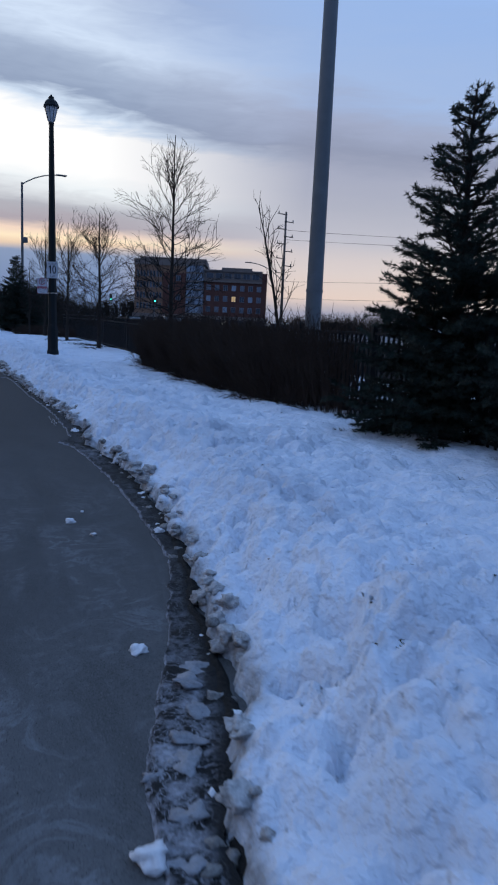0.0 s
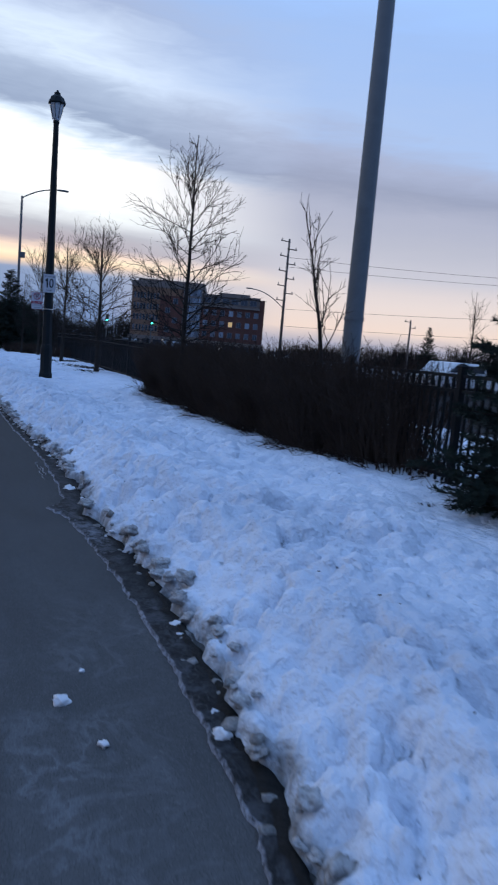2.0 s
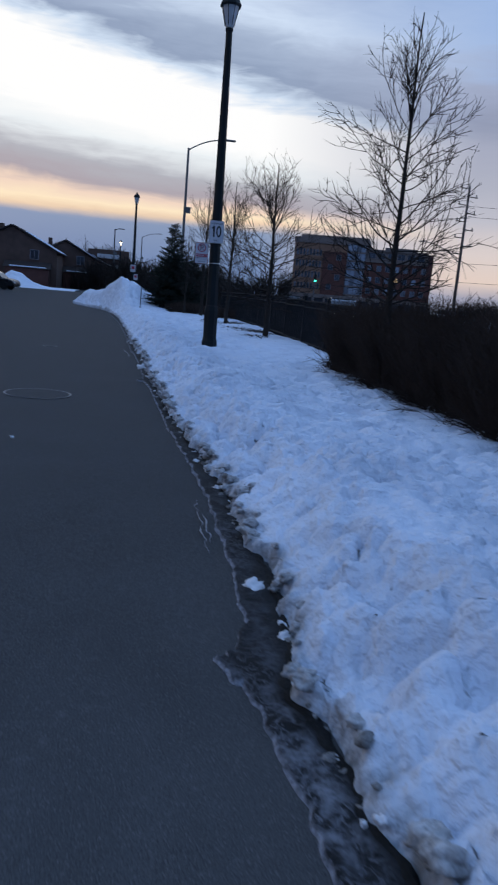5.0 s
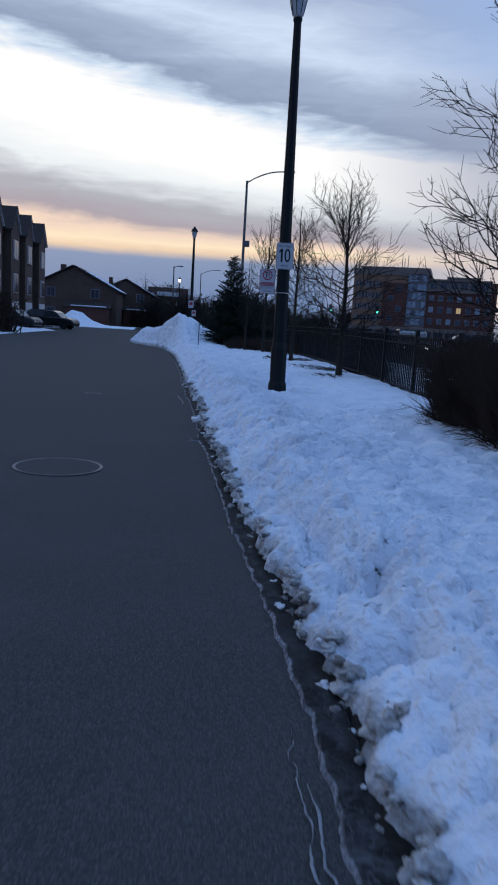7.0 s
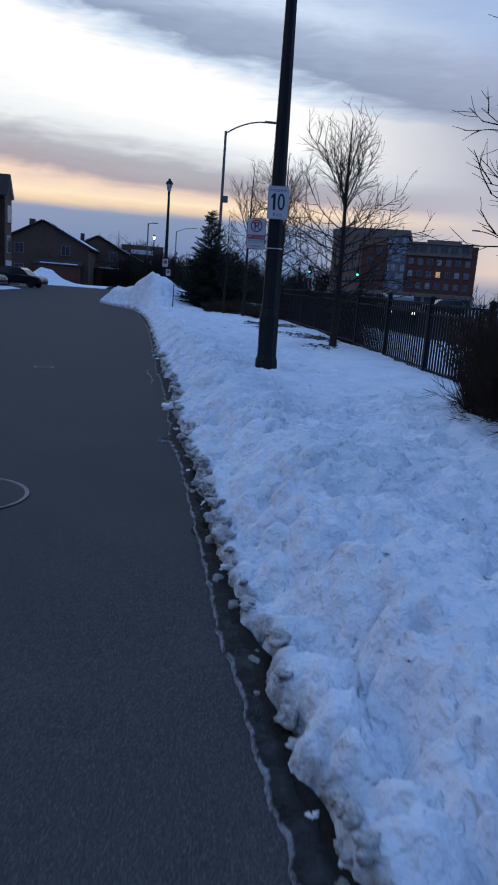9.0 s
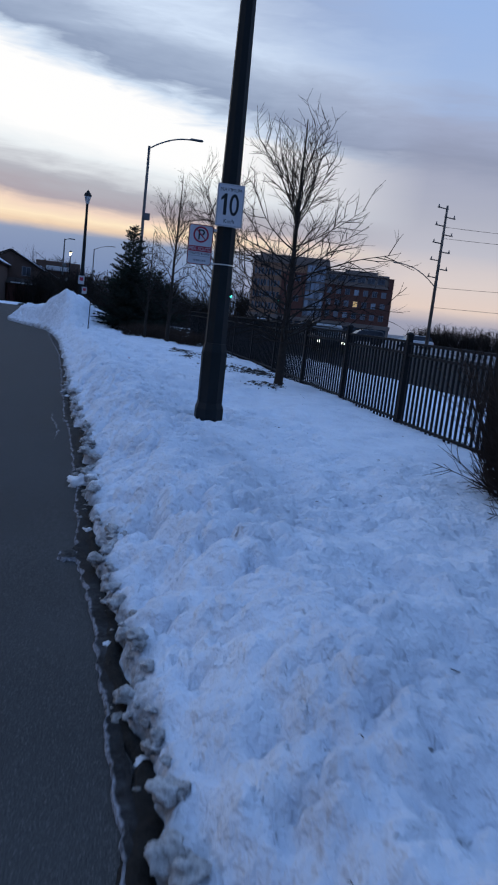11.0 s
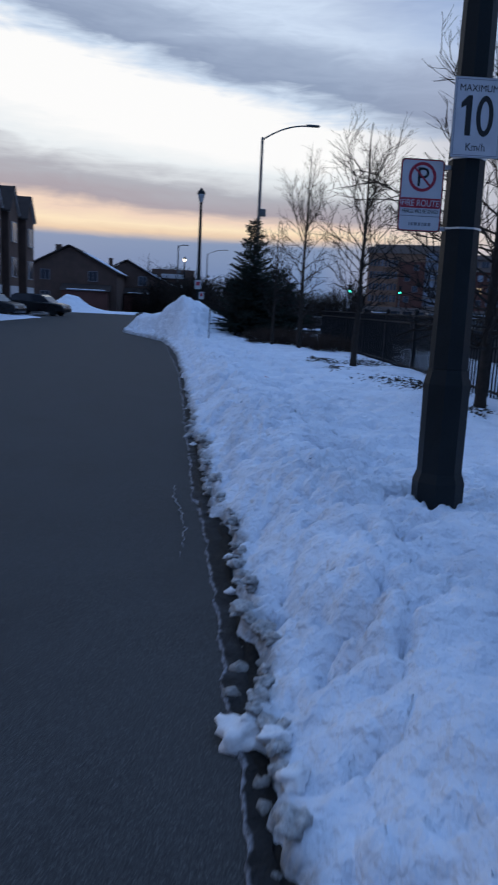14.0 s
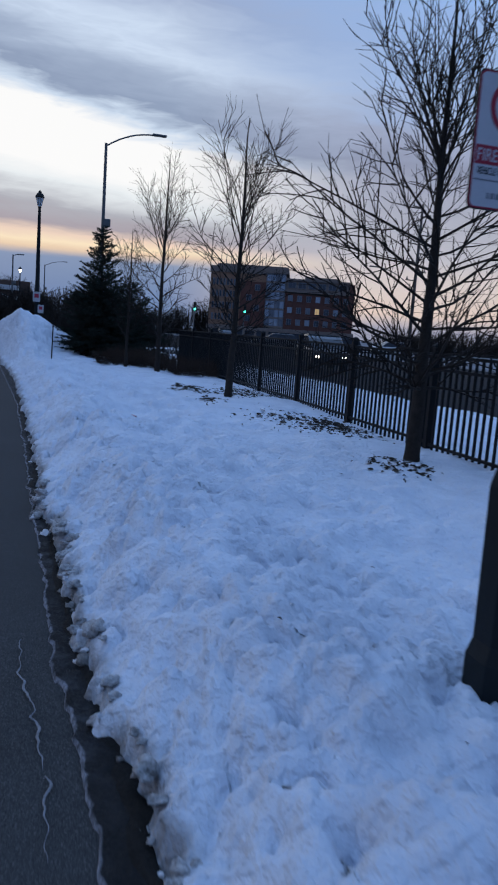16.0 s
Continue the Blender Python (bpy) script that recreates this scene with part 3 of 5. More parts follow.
# thin wandering seams of ice on the asphalt beside the crust
def ice_seam(y0, y1, off, seed):
    yy = np.arange(y0, y1, 0.012)
    u = (yy - y0) / (y1 - y0)
    mid_x = np.interp(yy, RIM_Y, RIM_X) + off + 0.07 * (fbm(yy * 3.2, yy * 0, seed, 3) - 0.5) + 0.05 * (fbm(yy * 14, yy * 0, seed + 3, 3) - 0.5)
    half = 0.0042 * np.clip(fbm(yy * 9, yy * 0, seed + 5, 3) * 2.4 - 0.4, 0, 1.4) * np.sin(np.pi * u) ** 0.4
    Y, T = np.meshgrid(yy, np.linspace(-1, 1, 3), indexing="ij")
    Z = 0.009 + 0.004 * (1 - np.abs(T)) - 0.02 * (half[:, None] < 0.001)
    tagged(new("ice_seam", grid_mesh("ice_seam", mid_x[:, None] + T * half[:, None], Y, Z, ICE)), "thin wandering seam of pale ice on the asphalt", "ice", "ice seams")


for y0, y1, off, seed in ((18.8, 20.5, -0.13, 401), (8.2, 9.3, -0.09, 411), (8.4, 9.0, -0.05, 421)):
    ice_seam(y0, y1, off, seed)


# snow and grit lumps
def lump_mesh(name, seed, material):
    bm = bmesh.new()
    bmesh.ops.create_icosphere(bm, subdivisions=2 if material is GRIT else 3, radius=1)
    for vert in bm.verts:
        n = noise.noise(vert.co * 1.3 + Vector((seed * 3.1, 0, 0))) * 0.7 + noise.noise(vert.co * 3.2 + Vector((0, seed, 0))) * 0.34 + noise.noise(vert.co * 8 + Vector((0, 0, seed))) * 0.10
        vert.co *= 1 + n
        vert.co.z *= 0.72
    return bm_mesh(name, bm, material, True)


rng = random.Random(5)
LUMPS = [lump_mesh("snow_lump", i, CHUNK) for i in range(4)]
PLATES = [lump_mesh("ice_plate", 50 + i, ICE) for i in range(3)]
GRITS = [lump_mesh("gritty_lump", 10 + i, GRIT) for i in range(4)]


def ground_z(x, y):
    """Height of the snow or the asphalt at a place, from the snow sheet itself."""
    i = min(int(np.searchsorted(ys, y)), len(ys) - 1)
    u = x - SNOW_EDGE[i] + 0.02
    if u < 0:
        return 0.0
    return max(float(SNOW_Z[i, min(int(np.searchsorted(us, u)), len(us) - 1)]), 0.0)


def toe_x(y):
    """Where the snow begins to rise from the gutter."""
    i = min(int(np.searchsorted(ys, y)), len(ys) - 1)
    return float(SNOW_EDGE[i] - 0.02 + us[int(np.argmax(SNOW_Z[i] > 0.02))])


def lump(x, y, size, meshes, label, cat, group, name, flat=1.0):
    ob = new(name, rng.choice(meshes))
    ob.matrix_basis = pose(x, y, ground_z(x, y) + size * 0.30 * flat, rng.uniform(-15, 15), rng.uniform(-15, 15), rng.uniform(0, 360)) @ Matrix.Diagonal((size, size * rng.uniform(0.7, 1.1), size * flat, 1))
    return tagged(ob, label, cat, group)


for x, y, s in ((-0.11, 3.87, 0.030), (-0.01, 3.54, 0.022), (0.0, 4.12, 0.013), (-0.09, 1.85, 0.035), (-0.31, 0.67, 0.05), (-1.2, 10.97, 0.02), (0.0, 17.04, 0.085), (0.09, 16.93, 0.05), (0.12, 16.72, 0.055), (0.41, 7.75, 0.05)):
    lump(x, y, s, LUMPS, "small white snow lump lying on the asphalt", "snow lump", "snow lumps on the road", "snow_lump", 0.8)
for x, y, s in ((-0.16, 0.80, 0.055), (-0.12, 1.03, 0.060), (-0.07, 1.16, 0.055), (-0.22, 1.0, 0.035), (0.04, 1.52, 0.065), (0.10, 1.62, 0.050), (-0.24, 0.62, 0.045), (0.02, 1.30, 0.05)):
    lump(x, y, s * 1.15, PLATES, "flat plate of grey ice broken off at the gutter", "ice plate", "ice plates at the gutter", "ice_plate", 0.42)
for i in range(290):
    y = 0.2 + 26 * rng.random() ** 1.25
    e = float(edge_x(np.array([y]))[0])
    s = 0.008 + 0.030 * rng.random() ** 2.2
    white = rng.random() < 0.3
    lump(min(e + rng.gauss(0.045, 0.026), toe_x(y) + 0.01), y, s, LUMPS if white else GRITS, "broken crust of snow at the gutter" if white else "gritty brown lump of dirty ice at the gutter", "ice lump", "lumps along the gutter", "snow_lump" if white else "dirty_ice_lump")


SLUSHES = [lump_mesh("slush_lump", 30 + i, SLUSH) for i in range(5)]
for i in range(296):
    y = 0.4 + 23 * rng.random()
    lump(toe_x(y) + rng.gauss(0.012, 0.016), y, 0.014 + 0.040 * rng.random() ** 1.6, SLUSHES, "half-buried lump of dirty slush at the snow's toe", "slush lump", "slush lumps at the snow's toe", "slush_lump", 0.75)

# leaf bits and tufts showing in the snow
vs, fs = [], []
for i in range(170):
    px, py = rng.uniform(0.3, 3.4), 0.8 + 28 * rng.random()
    pz, a, s = ground_z(px, py) + 0.004, rng.uniform(0, 6.28), rng.uniform(0.006, 0.018)
    b = len(vs)
    vs += [(px - s * math.cos(a), py - s * math.sin(a), pz), (px + 0.35 * s * math.sin(a), py - 0.35 * s * math.cos(a), pz + 0.006), (px + s * math.cos(a), py + s * math.sin(a), pz + 0.003), (px - 0.35 * s * math.sin(a), py + 0.35 * s * math.cos(a), pz + 0.008)]
    fs.append((b, b + 1, b + 2, b + 3))
scrap_v = [(0.854 + 0.05 * math.cos(k * 1.05) * (0.7 + 0.3 * (k % 2)), 25.9 + 0.07 * math.sin(k * 1.05), ground_z(0.854, 25.9) + 0.012 + 0.014 * (k % 3)) for k in range(6)]
tagged(new("paper_scrap", mesh_from("paper_scrap", scrap_v + [(0.854, 25.9, ground_z(0.854, 25.9) + 0.035)], [(k, (k + 1) % 6, 6) for k in range(6)], PINK)), "small crumpled pink paper scrap lying on the snow", "litter")
tagged(new("leaf_bits", mesh_from("leaf_bits", vs, fs, MULCH)), "dark leaf and twig bits scattered on the snow", "leaf litter", kind="stuff")
for k, (tx, ty) in enumerate(((0.30, 17.2), (0.55, 0.93), (0.33, 2.25))):
    vs, fs = [], []
    for i in range(18):
        a, L = rng.uniform(0, 6.28), rng.uniform(0.018, 0.05)
        p0 = Vector((tx + rng.gauss(0, 0.02), ty + rng.gauss(0, 0.03), ground_z(tx, ty) - 0.02))
        p1 = p0 + Vector((math.cos(a) * L * 0.8, math.sin(a) * L * 0.8, L * 0.45))
        add_tube(vs, fs, [p0, p0.lerp(p1, 0.5) + Vector((0, 0, 0.012)), p1], [0.004, 0.003, 0.001], 3)
    tagged(new("grass_tuft", mesh_from("grass_tuft", vs, fs, GRASS)), "flattened dark grass tuft poking through the snow", "grass tuft", "grass tufts", "stuff")


# ---- manhole covers ----
def manhole(x, y, r):
    ob = thing("manhole_cover", pose(x, y, 0.006), "round iron manhole cover with a wet sheen in the asphalt", "manhole cover", "manhole covers")
    part("rim", lathe_mesh("rim", [(r, 0.0), (r, 0.004), (r - 0.013, 0.005), (r - 0.017, 0.002)], 40, SKIN), ob)
    part("lid", lathe_mesh("lid", [(r - 0.026, 0.0), (r - 0.026, 0.004), (0.02, 0.005)], 40, ASPHALT), ob)
    return ob


manhole(-1.30, 13.55, 0.40)
manhole(-1.86, 20.1, 0.14)


# ---- fence ----
FENCE_X, PANEL = 3.95, 2.17
post_me = box_mesh("post", -0.035, 0.035, -0.035, 0.035, -0.35, 1.12, BLACK, 0.004)
cap_me = lathe_mesh("cap", [(0.058, 0.0), (0.058, 0.018), (0.03, 0.04), (0.0, 0.05)], 4, BLACK, False, math.pi / 4)
rail_me = box_mesh("rail", -0.017, 0.017, 0.036, PANEL - 0.036, -0.016, 0.016, BLACK, 0.003)
picket_me = box_mesh("picket", -0.0125, 0.0125, -0.0125, 0.0125, -0.04, 1.04, BLACK, 0.002)


def fence_panel():
    ob = thing("fence_panel", pose(0, 0, 0), "black steel picket fence panel standing in the snow", "fence", "fence panels")
    p = part("post", post_me, ob)
    part("cap", cap_me, p, "", pose(0, 0, 1.12))
    for z in (0.06, 0.90, 1.045):
        part("rail", rail_me, ob, "", pose(0, 0, z))
    n = 18
    for i in range(n):
        part("picket", picket_me, ob, "", pose(0, (i + 1) * PANEL / (n + 1), 0))
    return ob


fence_y = [20.02 + PANEL * k for k in range(-10, 9)]
first_panel = fence_panel()


def fence_z(y):
    return 0.27 + 0.10 * float(smooth01((y - 14) / 14))


first_panel.matrix_basis = pose(FENCE_X, fence_y[0], fence_z(fence_y[0]))
for y in fence_y[1:]:
    copy_thing(first_panel, pose(FENCE_X, y, fence_z(y)))


# ---- lamp posts ----
def lamp_post(x, y, z, top, lit=False, lean=0.0, label="tall dark octagonal lamp post with a coach lantern standing in snow"):
    ob = thing("lamp_post", pose(x, y, z, 0, lean, 0), label, "lamp post", "lamp posts")
    h = top - z
    part("base", lathe_mesh("base", [(0.160, -0.3), (0.160, 0.14), (0.138, 0.20), (0.140, 0.75), (0.118, 0.84)], 8, POSTPAINT, False, math.pi / 8), ob)
    part("shaft", lathe_mesh("shaft", [(0.117, 0.842), (0.100, 2.6), (0.062, h - 0.72), (0.075, h - 0.71), (0.075, h - 0.67), (0.05, h - 0.66)], 8, POSTPAINT, False, math.pi / 8), ob)
    lan = part("lantern", lathe_mesh("lantern", [(0.06, h - 0.66), (0.085, h - 0.63), (0.165, h - 0.30), (0.15, h - 0.29)], 8, LAMPLIT if lit else LANTERN, False, math.pi / 8), ob, "lit lantern glass" if lit else "pale unlit lantern glass")
    for k in range(8):
        a = math.pi / 8 + k * math.pi / 4
        vs, fs = [], []
        add_tube(vs, fs, [Vector((0.087 * math.cos(a), 0.087 * math.sin(a), h - 0.63)), Vector((0.167 * math.cos(a), 0.167 * math.sin(a), h - 0.30))], [0.008, 0.008], 4)
        part("lantern_bar", mesh_from("lantern_bar", vs, fs, POSTPAINT), lan)
    part("lantern_roof", lathe_mesh("lantern_roof", [(0.10, h - 0.302), (0.20, h - 0.30), (0.205, h - 0.27), (0.15, h - 0.16), (0.075, h - 0.10), (0.07, h - 0.05), (0.03, h - 0.03), (0.022, h)], 8, POSTPAINT, False, math.pi / 8), ob)
    return ob


def text_mesh(body, height, material, name):
    cu = bpy.data.curves.new(name, "FONT")
    cu.body, cu.size, cu.align_x, cu.align_y, cu.extrude, cu.offset = body, height, "CENTER", "CENTER", 0.0008, 0.0
    tmp = bpy.data.objects.new(name, cu)
    me = bpy.data.meshes.new_from_object(tmp)
    bpy.data.objects.remove(tmp)
    me.materials.clear()
    me.materials.append(material)
    xs = [q.co.x for q in me.vertices]
    zs = [q.co.y for q in me.vertices]
    cx, cz, w, hh = (min(xs) + max(xs)) / 2, (min(zs) + max(zs)) / 2, max(xs) - min(xs), max(zs) - min(zs)
    for q in me.vertices:
        q.co = ((q.co.x - cx) / w, -q.co.z, (q.co.y - cz) / hh)
    return me


def letters(body, w, h, material, name, parent, x, z, label=""):
    """Raised writing, w wide and h high, on the face of a sign."""
    return part(name, text_mesh(body, 1.0, material, name), parent, label, pose(x, -0.0035, z) @ Matrix.Diagonal((w, 1, h, 1)))


def rounded(w, h, r, n=5):
    out = []
    for cx, cz, a0 in ((w / 2 - r, h / 2 - r, 0), (-w / 2 + r, h / 2 - r, 90), (-w / 2 + r, -h / 2 + r, 180), (w / 2 - r, -h / 2 + r, 270)):
        for k in range(n + 1):
            a = radians(a0 + 90 * k / n)
            out.append((cx + r * math.cos(a), cz + r * math.sin(a)))
    return out


def ring_mesh(name, r0, r1, material, n=40):
    vs, fs = [], []
    for k in range(n):
        a = 2 * math.pi * k / n
        for r, yy in ((r0, 0.0), (r1, 0.0), (r0, 0.002), (r1, 0.002)):
            vs.append((r * math.cos(a), yy, r * math.sin(a)))
    for k in range(n):
        a, b = 4 * k, 4 * ((k + 1) % n)
        fs += [(a, a + 1, b + 1, b), (a + 1, a + 3, b + 3, b + 1), (a, b, b + 2, a + 2)]
    return mesh_from(name, vs, fs, material)


lamp1 = lamp_post(1.345, 19.23, 0.27, 6.86, lean=-0.45)
for z in (2.05, 1.66, 2.42, 2.36):
    r = 0.117 - 0.017 * (z - 0.842) / 1.76 + 0.004
    part("strap", lathe_mesh("strap", [(r, 0), (r + 0.002, 0.002), (r + 0.002, 0.009), (r, 0.011)], 8, STEELBAND, False, math.pi / 8), lamp1, "bright steel strap", pose(0, 0, z))

SW, SH = 0.285, 0.425
speed = thing("speed_sign", pose(1.320, 19.105, 2.528, 0, -1.0, 2), "white maximum 10 speed sign strapped to the lamp post", "sign")
part("plate", extrude_outline("plate", rounded(SW, SH, 0.006), 0.004, SIGNBACK), speed)
part("face", extrude_outline("face", rounded(SW - 0.012, SH - 0.012, 0.006), 0.0012, SIGNWHITE), speed, "white reflective face", pose(0, -0.0027, 0))
for nm, w, h, x, z in (("border", 0.262, 0.003, 0, 0.200), ("border", 0.262, 0.003, 0, -0.200), ("border", 0.003, 0.40, 0.1305, 0), ("border", 0.003, 0.40, -0.1305, 0)):
    part(nm, box_mesh(nm, -w / 2, w / 2, -0.001, 0.0, -h / 2, h / 2, INKGREY), speed, "", pose(x, -0.0034, z))
letters("MAXIMUM", 0.222, 0.036, INK, "lettering", speed, 0, 0.155)
part("numeral", extrude_outline("numeral", [(-0.004, -0.106), (0.030, -0.106), (0.030, 0.106), (0.006, 0.106), (-0.033, 0.066), (-0.033, 0.036), (-0.004, 0.054)], 0.001, INK), speed, "", pose(-0.066, -0.0038, 0.010))
zero = ring_mesh("numeral", 0.56, 1.0, INK, 48)
for q in zero.vertices:
    r_ = math.hypot(q.co.x, q.co.z)
    q.co = (q.co.x * (0.050 if r_ > 0.8 else 0.043), q.co.y * 0.5, q.co.z * (0.108 if r_ > 0.8 else 0.138))
part("numeral", zero, speed, "", pose(0.042, -0.0045, 0.010))
letters("Km/h", 0.112, 0.042, INK, "lettering", speed, 0, -0.155)

PW, PH = 0.258, 0.405
fire = thing("fire_route_sign", pose(1.065, 19.20, 2.110, 0, -0.5, 2), "white no parking fire route sign beside the lamp post", "sign")
part("plate", extrude_outline("plate", rounded(PW, PH, 0.022), 0.004, INK), fire)
part("red_margin", extrude_outline("red_margin", rounded(PW - 0.008, PH - 0.008, 0.02), 0.001, INKRED), fire, "", pose(0, -0.0026, 0))
part("face", extrude_outline("face", rounded(PW - 0.018, PH - 0.018, 0.017), 0.001, SIGNWHITE), fire, "white reflective face", pose(0, -0.0036, 0))
part("ring", ring_mesh("ring", 0.065, 0.082, INKRED), fire, "red prohibition ring", pose(0.0, -0.0060, 0.103))
letters("P", 0.066, 0.104, INK, "letter", fire, 0.006, 0.103)
part("slash", box_mesh("slash", -0.070, 0.070, -0.001, 0, -0.0055, 0.0055, INKRED), fire, "", pose(0, -0.0056, 0.103, 0, 45, 0))
part("red_panel", box_mesh("red_panel", -0.118, 0.118, -0.001, 0, -0.028, 0.028, INKRED), fire, "", pose(0, -0.0042, -0.042))
letters("FIRE ROUTE", 0.222, 0.036, SIGNWHITE, "lettering", fire, 0, -0.042).matrix_basis.translation = (0, -0.0058, -0.042)
letters("VEHICLE WILL BE TOWED", 0.215, 0.022, INK, "lettering", fire, 0, -0.088).matrix_basis.translation = (0, -0.0050, -0.088)
for z, w, h in ((-0.160, 0.125, 0.018),):
    x = -w / 2
    while x < w / 2:
        b = rng.uniform(0.006, 0.02)
        part("small_print", box_mesh("small_print", 0, b, -0.001, 0, -h / 2, h / 2, INKGREY), fire, "", pose(x, -0.0045, z))
        x += b + 0.006
part("rule", box_mesh("rule", -0.118, 0.118, -0.001, 0, -0.002, 0.002, INKGREY), fire, "", pose(0, -0.0045, -0.115))
part("bracket", box_mesh("bracket", 0, 0.09, 0.002, 0.014, -0.012, 0.012, STEELBAND, 0.002), fire, "", pose(0.11, 0, 0.165))
part("bracket", box_mesh("bracket", 0, 0.09, 0.002, 0.014, -0.012, 0.012, STEELBAND, 0.002), fire, "", pose(0.11, 0, -0.18))

lamp_post(-0.27, 50.2, 0.3, 6.75, label="tall dark lamp post with an unlit lantern beyond the snow heap")
for k, (dz, w, hh) in enumerate(((2.35, 0.30, 0.42), (1.85, 0.24, 0.34))):
    sg = thing("parking_sign", pose(-0.27 + (0.16 if k else -0.02), 50.05, dz, 0, 0, 0), "small pale sign on the lamp post by the snow heap", "sign")
    part("plate", extrude_outline("plate", rounded(w, hh, 0.02), 0.006, SIGNBACK), sg)
    part("print", box_mesh("print", -w * 0.3, w * 0.3, -0.006, -0.004, -hh * 0.1, hh * 0.3, INKRED), sg)
lamp_post(-2.1, 105, 0.0, 7.0, True, label="distant dark lamp post with its lantern lit")

# ---- trees ----
def wander(r, p, d, length, n, bend, up=0.0):
    """Points of a limb that starts at p along d and turns a little at each step."""
    pts = [p.copy()]
    d = d.normalized()
    for i in range(n):
        d = (d + Vector((r.gauss(0, bend), r.gauss(0, bend), r.gauss(0, bend) + up))).normalized()
        pts.append(pts[-1] + d * (length / n))
    return pts


def bare_tree(x, y, z, h, seed, spread, first=0.30, laterals=30, r0=0.075, steep=0.35, sub=7, label="leafless young street tree standing in snow by the fence", lean=(0, 0), name="bare_tree", vase=0.42):
    r = random.Random(seed)
    ob = thing(name, pose(x, y, z), label, "tree", "street trees")
    vs, fs, tv, tf = [], [], [], []
    n = 16
    lead = []
    off = Vector((0, 0, 0))
    for i in range(n + 1):
        u = i / n
        off += Vector((r.gauss(0, 0.007), r.gauss(0, 0.007), 0)) * h / 5
        lead.append(Vector((off.x + lean[0] * u * u, off.y + lean[1] * u * u, -0.2 + (h + 0.2) * u)))
    rad = [r0 * (1.25 if i == 0 else 1.0) * (1 - 0.93 * (i / n) ** 0.85) + 0.003 for i in range(n + 1)]
    add_tube(vs, fs, lead, rad, 8)
    az = r.uniform(0, 6.28)
    for k in range(laterals):
        u = first + (0.97 - first) * (k / (laterals - 1)) ** 1.35
        az += 2.4 + r.gauss(0, 0.35)
        j = min(int(u * n), n - 1)
        if (u - first) / (1 - first) > vase and laterals > 12 and k % 3:
            # the upright leaders spring from one crowded fork
            uf = first + (vase + 0.22 * ((u - first) / (1 - first) - vase)) * (1 - first)
            j = min(int(uf * n), n - 1)
            p = lead[j].lerp(lead[j + 1], uf * n - j)
        else:
            p = lead[j].lerp(lead[j + 1], u * n - j)
        rise = steep + 0.9 * u + r.gauss(0, 0.10)
        q = (u - first) / (1 - first)
        L = spread * (0.55 + 0.45 * min(q / 0.25, 1)) * (1 - q) ** 0.55 * r.uniform(0.75, 1.15) + 0.18
        if q > vase and laterals > 12:
            rise = 0.95 + 0.30 * q + r.gauss(0, 0.12)
            L = min((h - p.z) / math.sin(rise) * r.uniform(0.52, 0.90) + 0.08, spread * 1.4)
        d = Vector((math.cos(az) * math.cos(rise), math.sin(az) * math.cos(rise), math.sin(rise)))
        pts = wander(r, p, d, L, 7, 0.085, 0.045)
        rr = max(rad[j] * 0.31, 0.006)
        add_tube(vs, fs, pts, [rr * (1 - 0.85 * i / 7) + 0.0015 for i in range(8)], 4)
        for s in range(max(1, int(sub * min(1.0, L / 1.15) * (1.0 if q < 0.8 else 0.5)))):
            t = 0.18 + 0.80 * (s + r.random()) / sub
            i = min(int(t * 7), 6)
            sp = pts[i].lerp(pts[i + 1], t * 7 - i)
            dd = (pts[i + 1] - pts[i]).normalized()
            side_v = dd.cross(Vector((r.gauss(0, 1), r.gauss(0, 1), r.gauss(0, 1)))).normalized()
            l2 = L * r.uniform(0.22, 0.42) * (1.15 - 0.5 * t) + 0.06
            sub_pts = wander(r, sp, dd * 0.8 + side_v * 0.75 + Vector((0, 0, 0.2)), l2, 4, 0.10, 0.03)
            add_tube(tv, tf, sub_pts, [rr * 0.46 * (1 - 0.16 * i) + 0.0015 for i in range(5)], 3)
            for w in range(3):
                tt = r.uniform(0.25, 0.98)
                i2 = min(int(tt * 4), 3)
                tp = sub_pts[i2].lerp(sub_pts[i2 + 1], tt * 4 - i2)
                d3 = (sub_pts[i2 + 1] - sub_pts[i2]).normalized()
                sv = d3.cross(Vector((r.gauss(0, 1), r.gauss(0, 1), r.gauss(0, 1)))).normalized()
                add_tube(tv, tf, wander(r, tp, d3 + sv * 0.7, l2 * r.uniform(0.3, 0.55) + 0.03, 2, 0.12, 0.05), [0.0036, 0.0029, 0.0019], 3)
    part("trunk", mesh_from("trunk", vs, fs, BARK, True), ob)
    part("crown", mesh_from("crown", tv, tf, TWIG), ob, "bare crown of fine twigs")
    return ob


